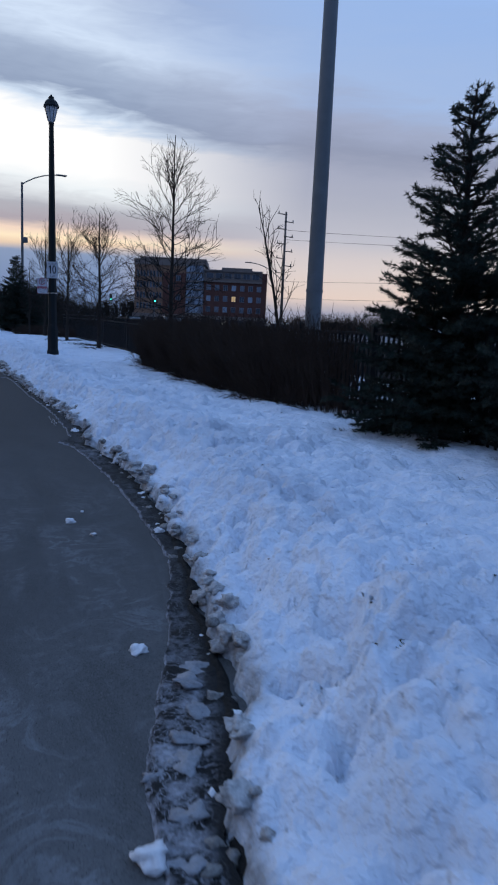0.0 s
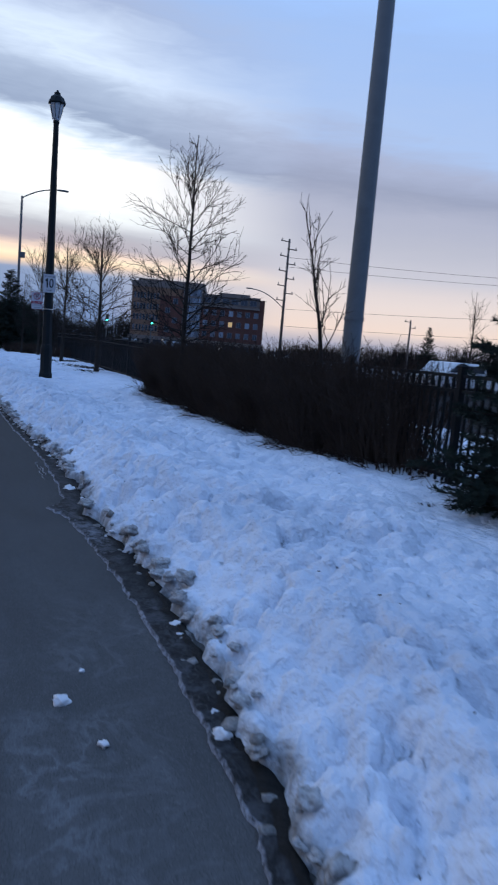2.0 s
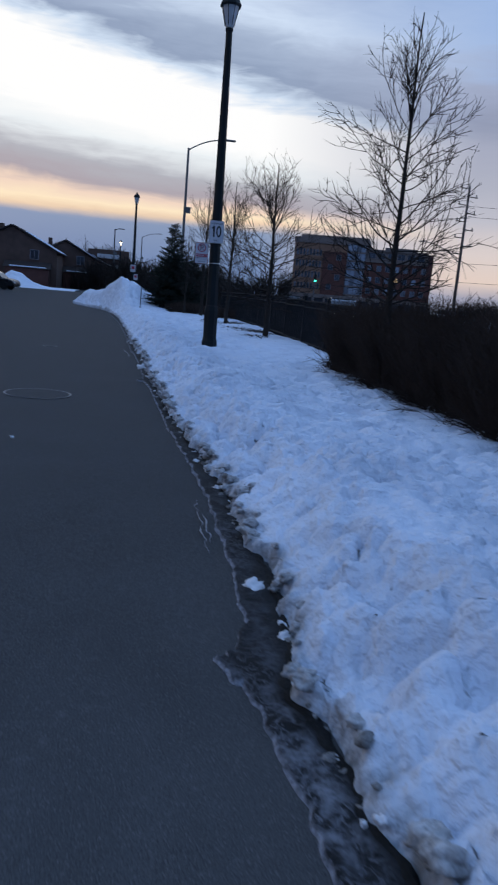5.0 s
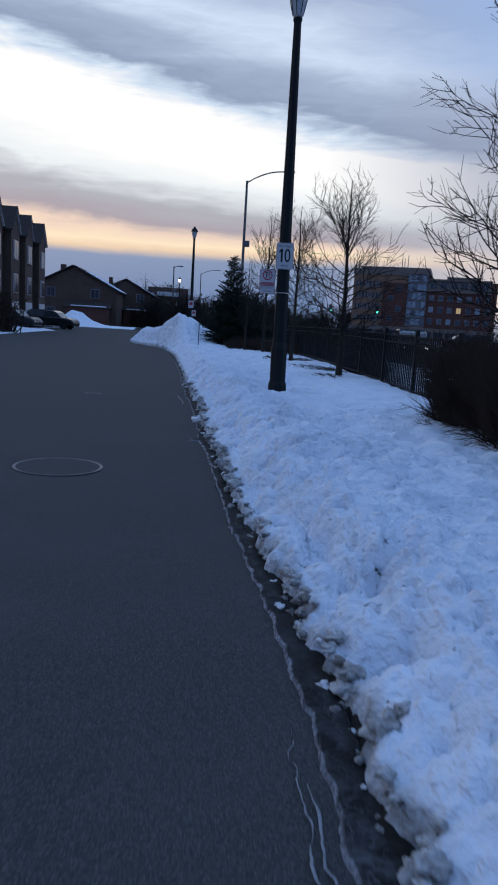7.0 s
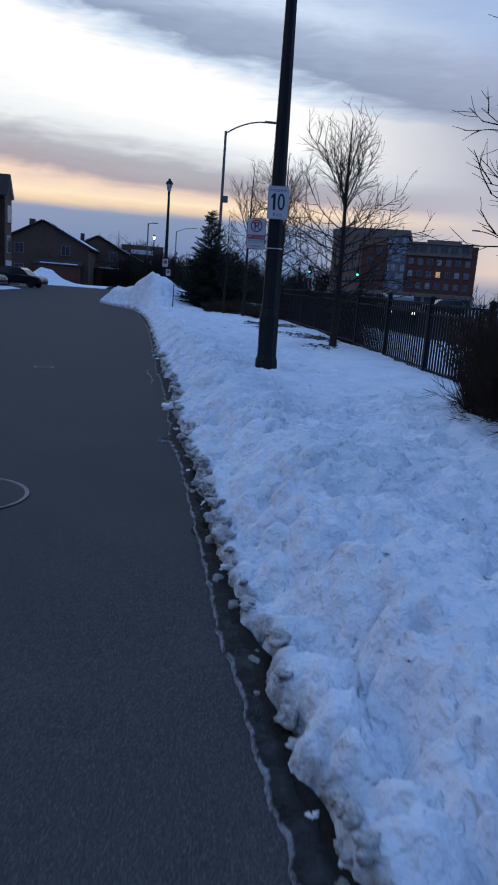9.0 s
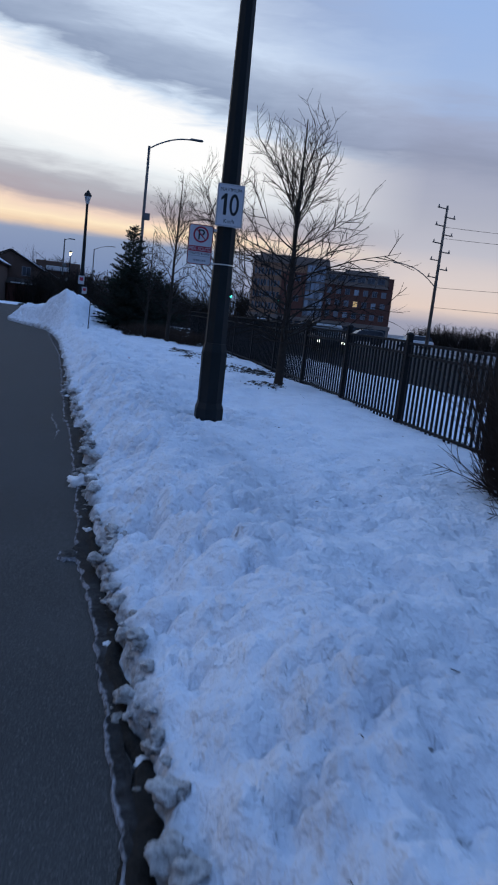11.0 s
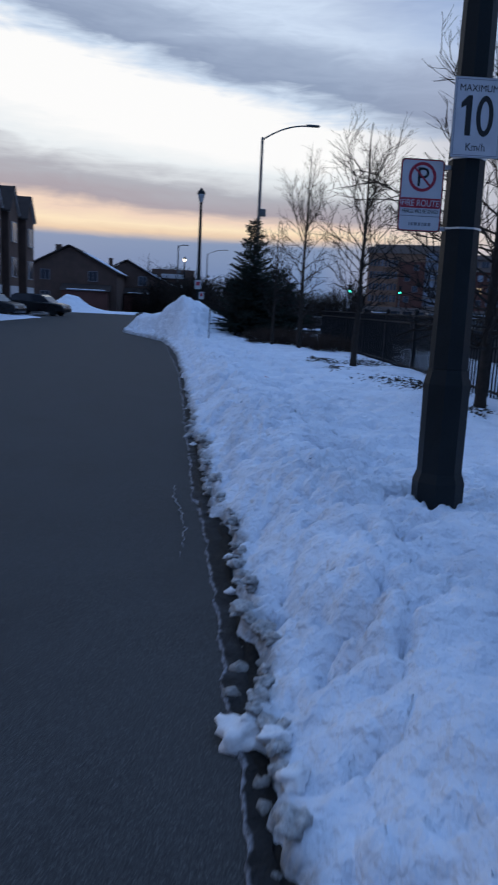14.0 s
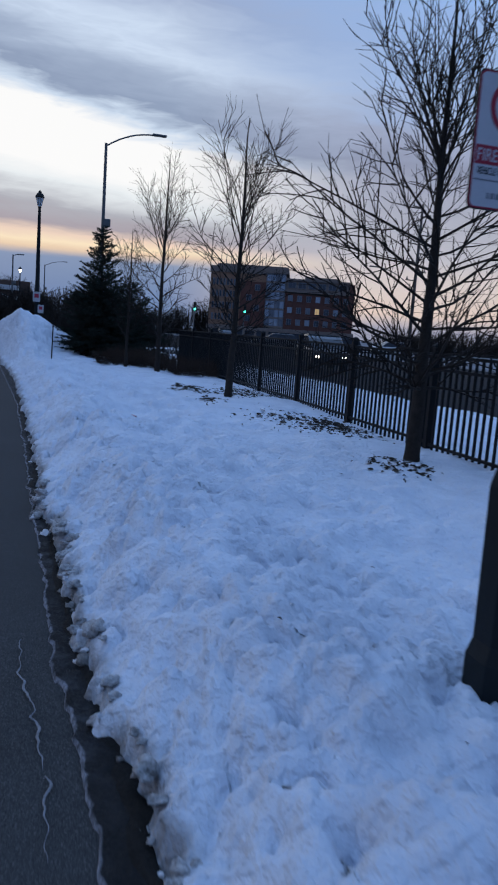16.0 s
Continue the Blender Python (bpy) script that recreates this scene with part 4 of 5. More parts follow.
def spruce(x, y, z, h, R, seed, label, dense=1.0, full=0.0):
    r = random.Random(seed)
    ob = thing("spruce_tree", pose(x, y, z), label, "tree", "spruces")
    vs, fs, nv, nf = [], [], [], []
    add_tube(vs, fs, [Vector((r.gauss(0, .01), r.gauss(0, .01), -0.2 + (h + 0.15) * i / 10)) for i in range(11)], [0.09 * (1 - i / 10.3) * h / 3.6 + 0.006 for i in range(11)], 7)

    def needles(p, d, length, count):
        for _ in range(count):
            o = p + d * (length * r.random())
            s = d.cross(Vector((r.gauss(0, 1), r.gauss(0, 1), r.gauss(0, 1)))).normalized()
            tip = o + (d * 0.6 + s).normalized() * r.uniform(0.035, 0.065)
            w = d.cross(s) * 0.006
            b = len(nv)
            nv.extend(((o - w)[:], (o + w)[:], tip[:]))
            nf.append((b, b + 1, b + 2))

    zz, az = 0.12, 0.0
    while zz < h - 0.1:
        u = zz / h
        nb = int(round((13 if u < 0.45 else 8 if u < 0.62 else 6) * dense))
        for k in range(nb):
            az += 2 * math.pi / nb + r.gauss(0, 0.28)
            L = (R * (1 - u) ** (0.95 - full) * r.uniform(0.72, 1.12) + 0.10) * (1.0 if u > 0.03 else 0.8)
            rise = -0.16 + 0.80 * u + r.gauss(0, 0.17)
            d = Vector((math.cos(az) * math.cos(rise), math.sin(az) * math.cos(rise), math.sin(rise)))
            pts = wander(r, Vector((0, 0, zz + r.uniform(-0.06, 0.06))), d, L, 5, 0.05, 0.03)
            add_tube(vs, fs, pts, [0.014 * (1 - 0.8 * i / 5) + 0.002 for i in range(6)], 4)
            nbr = max(3, int(L / 0.085))
            for b in range(nbr):
                t = 0.18 + 0.82 * (b + r.random()) / nbr
                i = min(int(t * 5), 4)
                sp = pts[i].lerp(pts[i + 1], t * 5 - i)
                dd = (pts[i + 1] - pts[i]).normalized()
                sidev = dd.cross(Vector((0, 0, 1))).normalized() * r.choice((-1, 1)) + Vector((0, 0, r.uniform(-0.35, 0.25)))
                bl = (0.10 + 0.30 * L * (1.1 - t)) * r.uniform(0.6, 1.1)
                bd = (dd * 0.75 + sidev * 0.8).normalized()
                add_tube(vs, fs, [sp, sp + bd * bl], [0.004, 0.0015], 3)
                needles(sp, bd, bl, int(12 + bl * 190))
            needles(pts[-2], (pts[-1] - pts[-2]).normalized(), L / 5 + 0.04, 26)
        zz += r.uniform(0.08, 0.16) * (0.85 + 0.5 * u)
    needles(Vector((0, 0, h - 0.3)), Vector((0, 0, 1)), 0.3, 60)
    part("trunk", mesh_from("trunk", vs, fs, BARK), ob)
    part("crown", mesh_from("crown", nv, nf, NEEDLE), ob, "dark green needled boughs")
    return ob


bare_tree(3.25, 14.3, 0.25, 4.85, 4, 1.38, 0.27, 50, 0.064, 0.02, 9, "leafless pyramidal street tree rising out of the hedge", vase=0.62)
bare_tree(3.25, 23.42, 0.36, 4.3, 9, 1.95, 0.20, 54, 0.082, -0.08, 9, vase=0.52)
bare_tree(2.93, 29.35, 0.40, 4.55, 15, 1.4, 0.24, 38, 0.070, 0.22, 8)
bare_tree(2.6, 35.1, 0.38, 5.15, 21, 1.25, 0.18, 38, 0.070, 0.26, 8)
bare_tree(2.0, 36.6, 0.38, 3.5, 27, 0.9, 0.25, 22, 0.05, 0.40, 6)
bare_tree(3.85, 9.6, 0.25, 2.85, 33, 0.85, 0.42, 12, 0.046, 0.80, 5, "thin leaning leafless sapling behind the hedge", (-0.50, 0.0))
spruce(4.0, 5.45, 0.22, 3.55, 1.16, 3, "dark green spruce with a ragged sparse top, snow round its skirt", 1.4)
spruce(4.3, 3.2, 0.22, 3.2, 1.5, 5, "dark green spruce with a broad low skirt over the snow", 1.2)
spruce(1.62, 40.6, 0.35, 4.05, 1.35, 8, "small dense dark spruce by the snow heap", 1.5, 0.1)
spruce(2.7, 42.5, 0.35, 2.6, 1.5, 12, "low broad dark evergreen beside the spruce", 1.2, 0.3)


# ---- hedge of bare shrubs ----
def shrub(x, y, z, h, rad, seed, n=420, label="dense leafless brown shrub of the roadside hedge", group="hedge shrubs", material=None):
    r = random.Random(seed)
    ob = thing("shrub", pose(x, y, z), label, "shrub", group)
    vs, fs, tv, tf = [], [], [], []
    for i in range(n):
        a, q = r.uniform(0, 6.28), math.sqrt(r.random())
        b = Vector((math.cos(a) * rad * 0.55 * q, math.sin(a) * rad * 0.45 * q, -0.08))
        d = Vector((math.cos(a) * q * rad * 0.75, math.sin(a) * q * rad * 0.75, h)).normalized()
        L = h * r.uniform(0.66, 1.06) * (1 - 0.12 * q)
        if i % 8 == 0:
            # low arching stems that trail over the snow
            d = Vector((math.cos(a), math.sin(a), r.uniform(0.05, 0.6))).normalized()
            b = Vector((math.cos(a) * rad * 0.5, math.sin(a) * rad * 0.42, 0.02))
            L = h * r.uniform(0.18, 0.42)
        pts = wander(r, b, d, L, 4, 0.09, 0.02)
        add_tube(vs, fs, pts, [0.0065, 0.0052, 0.004, 0.003, 0.0018], 3)
        for k in range(7):
            t = r.uniform(0.15, 0.98)
            j = min(int(t * 4), 3)
            p = pts[j].lerp(pts[j + 1], t * 4 - j)
            dd = (pts[j + 1] - pts[j]).normalized()
            s = dd.cross(Vector((r.gauss(0, 1), r.gauss(0, 1), r.gauss(0, 1)))).normalized()
            add_tube(tv, tf, [p, p + (dd + s * 0.8) * r.uniform(0.06, 0.20)], [0.0034, 0.0016], 3)
    part("stem", mesh_from("stem", vs, fs, material or HEDGE), ob)
    part("crown", mesh_from("crown", tv, tf, material or HEDGE), ob)
    return ob


for i, y in enumerate(np.arange(7.7, 16.5, 0.585)):
    shrub(3.60 + 0.10 * math.sin(i * 2.1) + max(0, 8.6 - y) * 0.3, float(y), 0.22, 1.42 + 0.06 * math.sin(i * 1.7), 0.70, 100 + i, 400 if i > 0 else 170)
for i, (x, y) in enumerate(((1.9, 37.6), (2.3, 38.4), (2.8, 37.2), (3.2, 36.0), (2.6, 38.9), (3.4, 34.5))):
    shrub(x, y, 0.36, 0.55, 0.75, 200 + i, 200, "low leafless brown shrub near the spruce", "low shrubs")


# ---- mulch and twigs showing through the snow ----
def mulch(x, y, w, l, n, seed, label):
    r = random.Random(seed)
    vs, fs = [], []
    for i in range(n * 2):
        px, py = x + r.gauss(0, w / 2), y + r.gauss(0, l / 2)
        pz = ground_z(px, py) + 0.004
        s, a = 0.010 + 0.045 * r.random() ** 2, r.uniform(0, 6.28)
        b = len(vs)
        for k in range(5):
            t = a + k * 1.257
            vs.append((px + s * r.uniform(0.5, 1.1) * math.cos(t), py + s * r.uniform(0.5, 1.3) * math.sin(t), pz + r.uniform(-0.01, 0.012)))
        vs.append((px, py, pz + r.uniform(0.006, 0.02)))
        for k in range(5):
            fs.append((b + k, b + (k + 1) % 5, b + 5))
    tagged(new("mulch_patch", mesh_from("mulch_patch", vs, fs, MULCH)), label, "mulch", "mulch patches", "stuff")


mulch(2.54, 30.8, 0.30, 0.55, 110, 1, "dark mulch heap showing through thin snow")
mulch(2.45, 28.7, 0.22, 0.5, 40, 2, "scattered dark mulch on the snow")
mulch(3.4, 30.3, 0.5, 0.9, 170, 3, "dark mulch showing through thin snow")
mulch(3.1, 26.2, 0.7, 1.1, 150, 4, "scattered dark mulch on the snow")
mulch(3.55, 26.0, 0.3, 0.9, 150, 5, "dark mulch showing through thin snow")
mulch(2.95, 23.15, 0.35, 0.5, 50, 6, "scattered dark mulch round the trunk")
mulch(3.7, 5.4, 0.3, 0.5, 50, 7, "needle litter at the skirt of the spruce")


# ---- tall pole, marker stake, street light ----
tall = thing("tall_pole", pose(5.5, 12.0, -0.1), "tall tapered galvanised steel pole behind the hedge", "pole")
part("shaft", lathe_mesh("shaft", [(0.162, 0), (0.160, 1.0), (0.095, 16.0)], 20, GALV, True), tall)
part("flange", lathe_mesh("flange", [(0.26, 0), (0.26, 0.03), (0.17, 0.04)], 20, GALV), tall)
part("collar", lathe_mesh("collar", [(0.166, 2.12), (0.168, 2.13), (0.168, 2.17), (0.164, 2.18)], 20, GALV), tall)

stake = thing("marker_stake", pose(0.12, 37.1, 0.38, 0, 1, 0), "thin dark marker stake pushed into the snow", "stake")
part("rod", lathe_mesh("rod", [(0.016, -0.2), (0.016, 1.05), (0.010, 1.08)], 6, BLACK), stake)


def street_light(x, y, z, top, reach, out, label):
    ob = thing("street_light", pose(x, y, z), label, "street light", "street lights")
    vs, fs = [], []
    add_tube(vs, fs, [Vector((0, 0, (top - z) * i / 6)) for i in range(7)], [0.13 - 0.008 * i for i in range(7)], 10)
    part("pole", mesh_from("pole", vs, fs, GALV, True), ob)
    vs, fs = [], []
    add_tube(vs, fs, [Vector((reach * t, 0, top - z - 0.15 + out * (1 - (1 - t) ** 2))) for t in [i / 8 for i in range(9)]], [0.045] * 9, 8)
    arm = part("arm", mesh_from("arm", vs, fs, GALV, True), ob)
    head = box_mesh("lamp_head", -0.1, 0.75, -0.14, 0.14, -0.06, 0.06, GALV, 0.04)
    part("lamp_head", head, arm, "", pose(reach, 0, top - z - 0.12 + out))
    part("junction_box", box_mesh("junction_box", -0.12, 0.3, -0.12, 0.12, -0.22, 0.22, GALV, 0.03), ob, "", pose(0.12, 0, (top - z) * 0.62))
    return ob


street_light(3.3, 61.6, 0.0, 11.6, 2.7, 0.95, "tall grey street light with a curved arm")
street_light(1.0, 150, 0.0, 10.5, 3.0, 0.9, "distant grey street light with a curved arm")
street_light(-3.2, 115, 0.0, 9.0, 0.6, 0.2, "distant slim grey street light")


# ---- utility pole and wires ----
def utility_pole(x, y, top, label, arms=9):
    ob = thing("utility_pole", pose(x, y, 0), label, "utility pole", "utility poles")
    part("pole", lathe_mesh("pole", [(0.20, -0.3), (0.11, top)], 10, WOODPOLE, True), ob)
    bar = box_mesh("crossarm", -0.75, 0.75, -0.05, 0.05, -0.05, 0.05, WOODPOLE, 0.01)
    ins = lathe_mesh("insulator", [(0.05, 0), (0.09, 0.06), (0.04, 0.14), (0.07, 0.2), (0.02, 0.28)], 8, GALV)
    for k in range(arms):
        z = top - 0.3 - k * 0.85
        a = part("crossarm", bar, ob, "", pose(0.45 * (1 if k % 2 else -1), 0, z, 0, 0, 20))
        part("insulator", ins, a, "", pose(0.6 * (1 if k % 2 else -1), 0, 0.05))
    return ob


main_pole = utility_pole(34.6, 81.5, 14.7, "tall weathered utility pole with many crossarms and a lamp arm")
arm_v, arm_f = [], []
add_tube(arm_v, arm_f, [Vector((-4.2 * q / 8, 0, 6.6 + 1.9 * (1 - (1 - q / 8) ** 2))) for q in range(9)], [0.05] * 9, 6)
lamp_arm = part("lamp_arm", mesh_from("lamp_arm", arm_v, arm_f, GALV, True), main_pole, "curved grey lamp arm")
part("lamp_head", box_mesh("lamp_head", -0.7, 0.1, -0.14, 0.14, -0.06, 0.06, GALV, 0.04), lamp_arm, "", pose(-4.2, 0, 8.52))
utility_pole(95, 60, 15.0, "weathered utility pole with crossarms", 5)
utility_pole(62, 96, 8.0, "short weathered utility pole", 2)


def wire(a, b, sag, label):
    vs, fs = [], []
    a, b = Vector(a), Vector(b)
    add_tube(vs, fs, [a.lerp(b, i / 20) - Vector((0, 0, sag * 4 * (i / 20) * (1 - i / 20))) for i in range(21)], [0.022] * 21, 4)
    tagged(new("overhead_wire", mesh_from("overhead_wire", vs, fs, BLACK)), label, "wire", "overhead wires")


for z, z2, s in ((4.6, 7.4, 0.5), (6.6, 10.4, 0.6), (11.5, 13.6, 0.8), (12.6, 14.4, 0.9)):
    wire((34.6, 81.5, z), (95, 60, z2), s, "dark overhead wire strung between utility poles")


# ---- traffic signals ----
def traffic_signal(x, y, z, mast, label):
    ob = thing("traffic_signal", pose(x, y, 0), label, "traffic signal", "traffic signals")
    part("mast", lathe_mesh("mast", [(0.09, 0), (0.07, z + 0.7)], 8, GALV), ob)
    body = part("housing", box_mesh("housing", -0.17, 0.17, -0.33, -0.08, z - 0.22, z + 0.85, BLACK, 0.03), ob)
    for k, m in ((0, GREENLIT), (1, INK), (2, INK)):
        part("lens", lathe_mesh("lens", [(0.13, 0), (0.12, 0.03), (0.02, 0.05)], 14, m), body, "lit green lens" if k == 0 else "", pose(0, -0.335, z + 0.33 * k, 90, 0, 0))
    return ob


traffic_signal(18.3, 106, 3.9, 0, "traffic signal showing green across the street")
traffic_signal(25.2, 108, 4.1, 0, "traffic signal showing green across the street")


# ---- buildings ----
def window_set(name, w, h, glass, parent, m, cols=2, frame_m=None):
    wo_ = part(name, box_mesh(name, -w / 2, w / 2, -0.06, 0.05, -h / 2, h / 2, frame_m or TRIM), parent, "", m)
    for c in range(cols):
        pw = (w - 0.12) / cols
        part("pane", box_mesh("pane", -pw / 2 + 0.03, pw / 2 - 0.03, -0.075, -0.055, -h / 2 + 0.07, h / 2 - 0.07, glass), wo_, "", pose(-w / 2 + 0.06 + pw * (c + 0.5), 0, 0))
    return wo_


def gable_block(name, w, d, h, ridge, material, parent):
    """A block w wide (x), d deep (y), with a ridge along y."""
    out = [(-w / 2, 0), (w / 2, 0), (w / 2, h), (0, ridge), (-w / 2, h)]
    me = extrude_outline(name, out, d, material)
    return part(name, me, parent)


def roof_slabs(w, d, h, ridge, parent, over=0.35, snow_side=0):
    for s in (-1, 1):
        th = math.atan2(ridge - h, w / 2)
        L = math.hypot(ridge - h, w / 2) + over
        vs = box_mesh("roof", 0, L, -d / 2 - over, d / 2 + over, 0.02, 0.20, SHINGLE, 0.02)
        part("roof", vs, parent, "dark shingle roof", pose(0, 0, ridge, 0, 0, 0 if s > 0 else 180) @ pose(0, 0, 0, 0, math.degrees(th), 0))
        if s == snow_side:
            part("roof_snow", box_mesh("roof_snow", L * 0.25, L - 0.05, -d / 2, d / 2, 0.21, 0.32, SNOW, 0.05), parent, "patch of snow on the roof", pose(0, 0, ridge, 0, 0, 0 if s > 0 else 180) @ pose(0, 0, 0, 0, math.degrees(th), 0))


def town_house(x, y, seed, snow_side):
    """One unit of the terrace; its front looks along +x, the cross gable's ridge runs back from it."""
    r = random.Random(seed)
    ob = thing("town_house", pose(x, y, 0, 0, 0, 90), "three-storey brown brick town house with a front gable", "house", "terrace of town houses")
    W, H = 5.6, 8.15
    part("wall", box_mesh("wall", -W / 2, W / 2, 0, 10, 0, H, BRICK), ob)
    part("gable_bay", extrude_outline("gable_bay", [(-1.5, 0), (1.5, 0), (1.5, H), (0, H + 1.75), (-1.5, H)], 4.0, BRICK), ob, "", pose(-0.9, 1.1, 0))
    part("gable_trim", extrude_outline("gable_trim", [(-1.7, H - 0.20), (0, H + 1.78), (1.7, H - 0.20), (1.6, H - 0.28), (0, H + 1.58), (-1.6, H - 0.28)], 0.16, TRIM), ob, "pale gable trim", pose(-0.9, -0.98, 0.05))
    for s in (-1, 1):
        # each slope runs back into the main roof along a valley
        bm = bmesh.new()
        low = [bm.verts.new(q) for q in ((0, -2.2, H + 1.80), (0, 2.9, H + 1.80), (s * 1.75, -0.9, H - 0.24), (s * 1.75, -2.2, H - 0.24))]
        f = bm.faces.new(low)
        ext = bmesh.ops.extrude_face_region(bm, geom=[f])
        bmesh.ops.translate(bm, verts=[g for g in ext["geom"] if isinstance(g, bmesh.types.BMVert)], vec=(0, 0, 0.14))
        part("gable_roof", bm_mesh("gable_roof", bm, SHINGLE), ob, "", pose(-0.9, 1.1, 0.02))
    part("string_course", box_mesh("string_course", -W / 2, W / 2, -0.05, 0.0, 2.35, 2.6, CONCRETE), ob, "pale stone band")
    part("downpipe", box_mesh("downpipe", 2.62, 2.74, -0.12, -0.01, 0.1, H, INKGREY), ob)
    part("main_roof", extrude_outline("main_roof", [(-0.5, H), (10.5, H), (5.0, H + 2.6)], W + 0.1, SHINGLE), ob, "dark shingle roof", pose(0, 0, 0, 0, 0, 90))
    part("eave_snow", box_mesh("eave_snow", 1.0, 2.7, -0.4, 1.2, H + 0.2, H + 0.5, SNOW, 0.1), ob, "snow lying on the eave") if snow_side else None
    for z in (2.9, 5.7):
        window_set("window", 1.5, 1.6, GLASSDARK, ob, pose(-0.9, -0.93, z + 0.8))
        window_set("window", 0.9, 1.5, GLASSDARK, ob, pose(1.8, -0.03, z + 0.8), 1)
    part("garage_door", box_mesh("garage_door", -1.3, 1.3, -0.96, -0.88, 0.1, 2.2, TRIM), ob, "pale garage door", pose(-0.9, 0, 0))
    part("stoop", extrude_outline("stoop", [(0, 0), (2.6, 0), (2.6, 0.17), (2.3, 0.17), (2.3, 0.34), (2.0, 0.34), (2.0, 0.51), (1.7, 0.51), (1.7, 0.68), (1.4, 0.68), (1.4, 0.85), (1.1, 0.85), (1.1, 1.02), (0, 1.02)], 1.3, CONCRETE), ob, "concrete entrance steps", pose(2.0, -0.1, 0, 0, 0, -90))
    part("door", box_mesh("door", -0.45, 0.45, -0.06, 0.0, 0.05, 2.1, CARDARK), ob, "dark front door", pose(2.0, -0.02, 1.0))
    return ob


for k in range(6):
    town_house(-16.4, 56.0 + 5.6 * k + (0.3 if k % 2 else 0), k, k % 2)


def detached_house(x, y, rz, w, d, h, ridge, label, windows=True):
    ob = thing("house", pose(x, y, 0, 0, 0, rz), label, "house", "houses")
    gable_block("wall", w, d, h, ridge - 0.1, BRICK, ob)
    roof_slabs(w, d, h, ridge, ob, 0.4, 1)
    part("porch", box_mesh("porch", -w * 0.05, w * 0.42, -d / 2 - 1.8, -d / 2 - 0.02, 0, 2.4, BRICKRED), ob, "low brick porch")
    part("porch_roof", extrude_outline("porch_roof", [(-0.3, 2.42), (2.1, 2.42), (0.0, 3.3)], w * 0.52, SHINGLE), ob, "", pose(w * 0.185, -d / 2, 0, 0, 0, -90))
    part("porch_snow", box_mesh("porch_snow", 0.0, w * 0.4, -d / 2 - 2.0, -d / 2 - 1.7, 2.5, 2.66, SNOW, 0.04), ob, "snow on the porch eave")
    part("chimney", box_mesh("chimney", -w * 0.22, -w * 0.16, 0, 0.8, h, ridge + 0.5, BRICK), ob)
    if windows:
        for sx in (-0.25, 0.25):
            for z in ((1.6, 4.3) if sx < 0 else (4.3,)):
                window_set("window", 1.2, 1.3, GLASSDARK, ob, pose(sx * w, -d / 2 - 0.03, z), 2, INKGREY)
    return ob


detached_house(-16.8, 116, 0, 12, 10, 4.8, 7.9, "two-storey brown brick house with a broad gable")
detached_house(-11.6, 126, 12, 9, 10, 4.6, 7.0, "two-storey brown brick house behind the gabled one")
detached_house(-8.5, 140, 0, 7, 9, 4.2, 6.2, "small brown house at the end of the lane", False)
far_block = thing("apartment_building", pose(-6.0, 175, 0), "distant low building with pale balconies", "building")
part("wall", box_mesh("wall", -4.5, 4.5, 0, 10, 0, 8.5, BRICK), far_block)
for z in (2.2, 4.4, 6.6):
    part("balcony", box_mesh("balcony", -2.4, 2.4, -1.0, 0, z, z + 0.9, TRIM, 0.05), far_block, "pale balcony front")

# mid-rise on the corner: pale taller wing, glazed corner, red-brick wing
mid = thing("office_building", pose(38.9, 187.4, 0, 0, 0, math.degrees(math.atan2(-11.4, 31.8))), "five-storey brick and beige-panel building with a glazed corner", "building")
part("brown_wing", box_mesh("brown_wing", -0.1, 13.0, 0.4, 22, 0, 15.2, BROWNWALL), mid)
part("wing_parapet", box_mesh("wing_parapet", -0.3, 13.2, 0.2, 22, 15.22, 16.58, STONE), mid, "beige parapet band")
part("beige_top", box_mesh("beige_top", 1.2, 18.0, 1.6, 20, 16.6, 17.3, STONE), mid, "beige parapet storey")
part("brick_bay", box_mesh("brick_bay", 7.2, 12.95, -0.3, 0.38, 3.02, 13.4, BRICKRED), mid, "red brick bay")
part("glazed_corner", box_mesh("glazed_corner", 13.02, 17.6, 0.1, 20, 3.2, 15.6, INKGREY), mid, "glazed stair corner")
part("corner_parapet", box_mesh("corner_parapet", 13.22, 18.2, -0.15, 20, 15.62, 16.58, STONE), mid, "beige parapet band")
for k in range(6):
    z0 = 3.4 + 2.05 * k
    part("spandrel", box_mesh("spandrel", 13.0, 17.62, -0.06, 0.08, z0 - 0.22, z0 + 0.12, STONE), mid)
    for c in range(4):
        part("glass_pane", box_mesh("glass_pane", 13.22 + 1.1 * c, 14.10 + 1.1 * c, -0.02, 0.085, z0 + 0.2, z0 + 1.75, GLASSBLUE if (c + k * 2) % 3 else WINSKY), mid, "pale blue glass")
part("podium", box_mesh("podium", -0.4, 34.2, -0.8, 21, 2.1, 3.0, STONE), mid, "beige band over the ground floor")
part("ground_floor", box_mesh("ground_floor", -0.1, 33.8, -0.4, 21, 0, 2.08, GLASSDARK), mid, "dark glazed ground floor")
for i in range(13):
    part("pier", box_mesh("pier", -0.2 + 2.8 * i, 0.4 + 2.8 * i, -0.7, -0.42, 0, 2.08, STONE), mid)
part("brick_wing", box_mesh("brick_wing", 17.64, 33.8, 0.0, 20, 3.02, 12.0, BRICKRED), mid)
part("top_floor", box_mesh("top_floor", 17.64, 32.6, 0.5, 19, 12.02, 14.7, STONE), mid, "beige set-back top storey")
part("corner_pier", box_mesh("corner_pier", 32.62, 33.8, 0.0, 19, 12.02, 14.2, BRICKRED), mid)
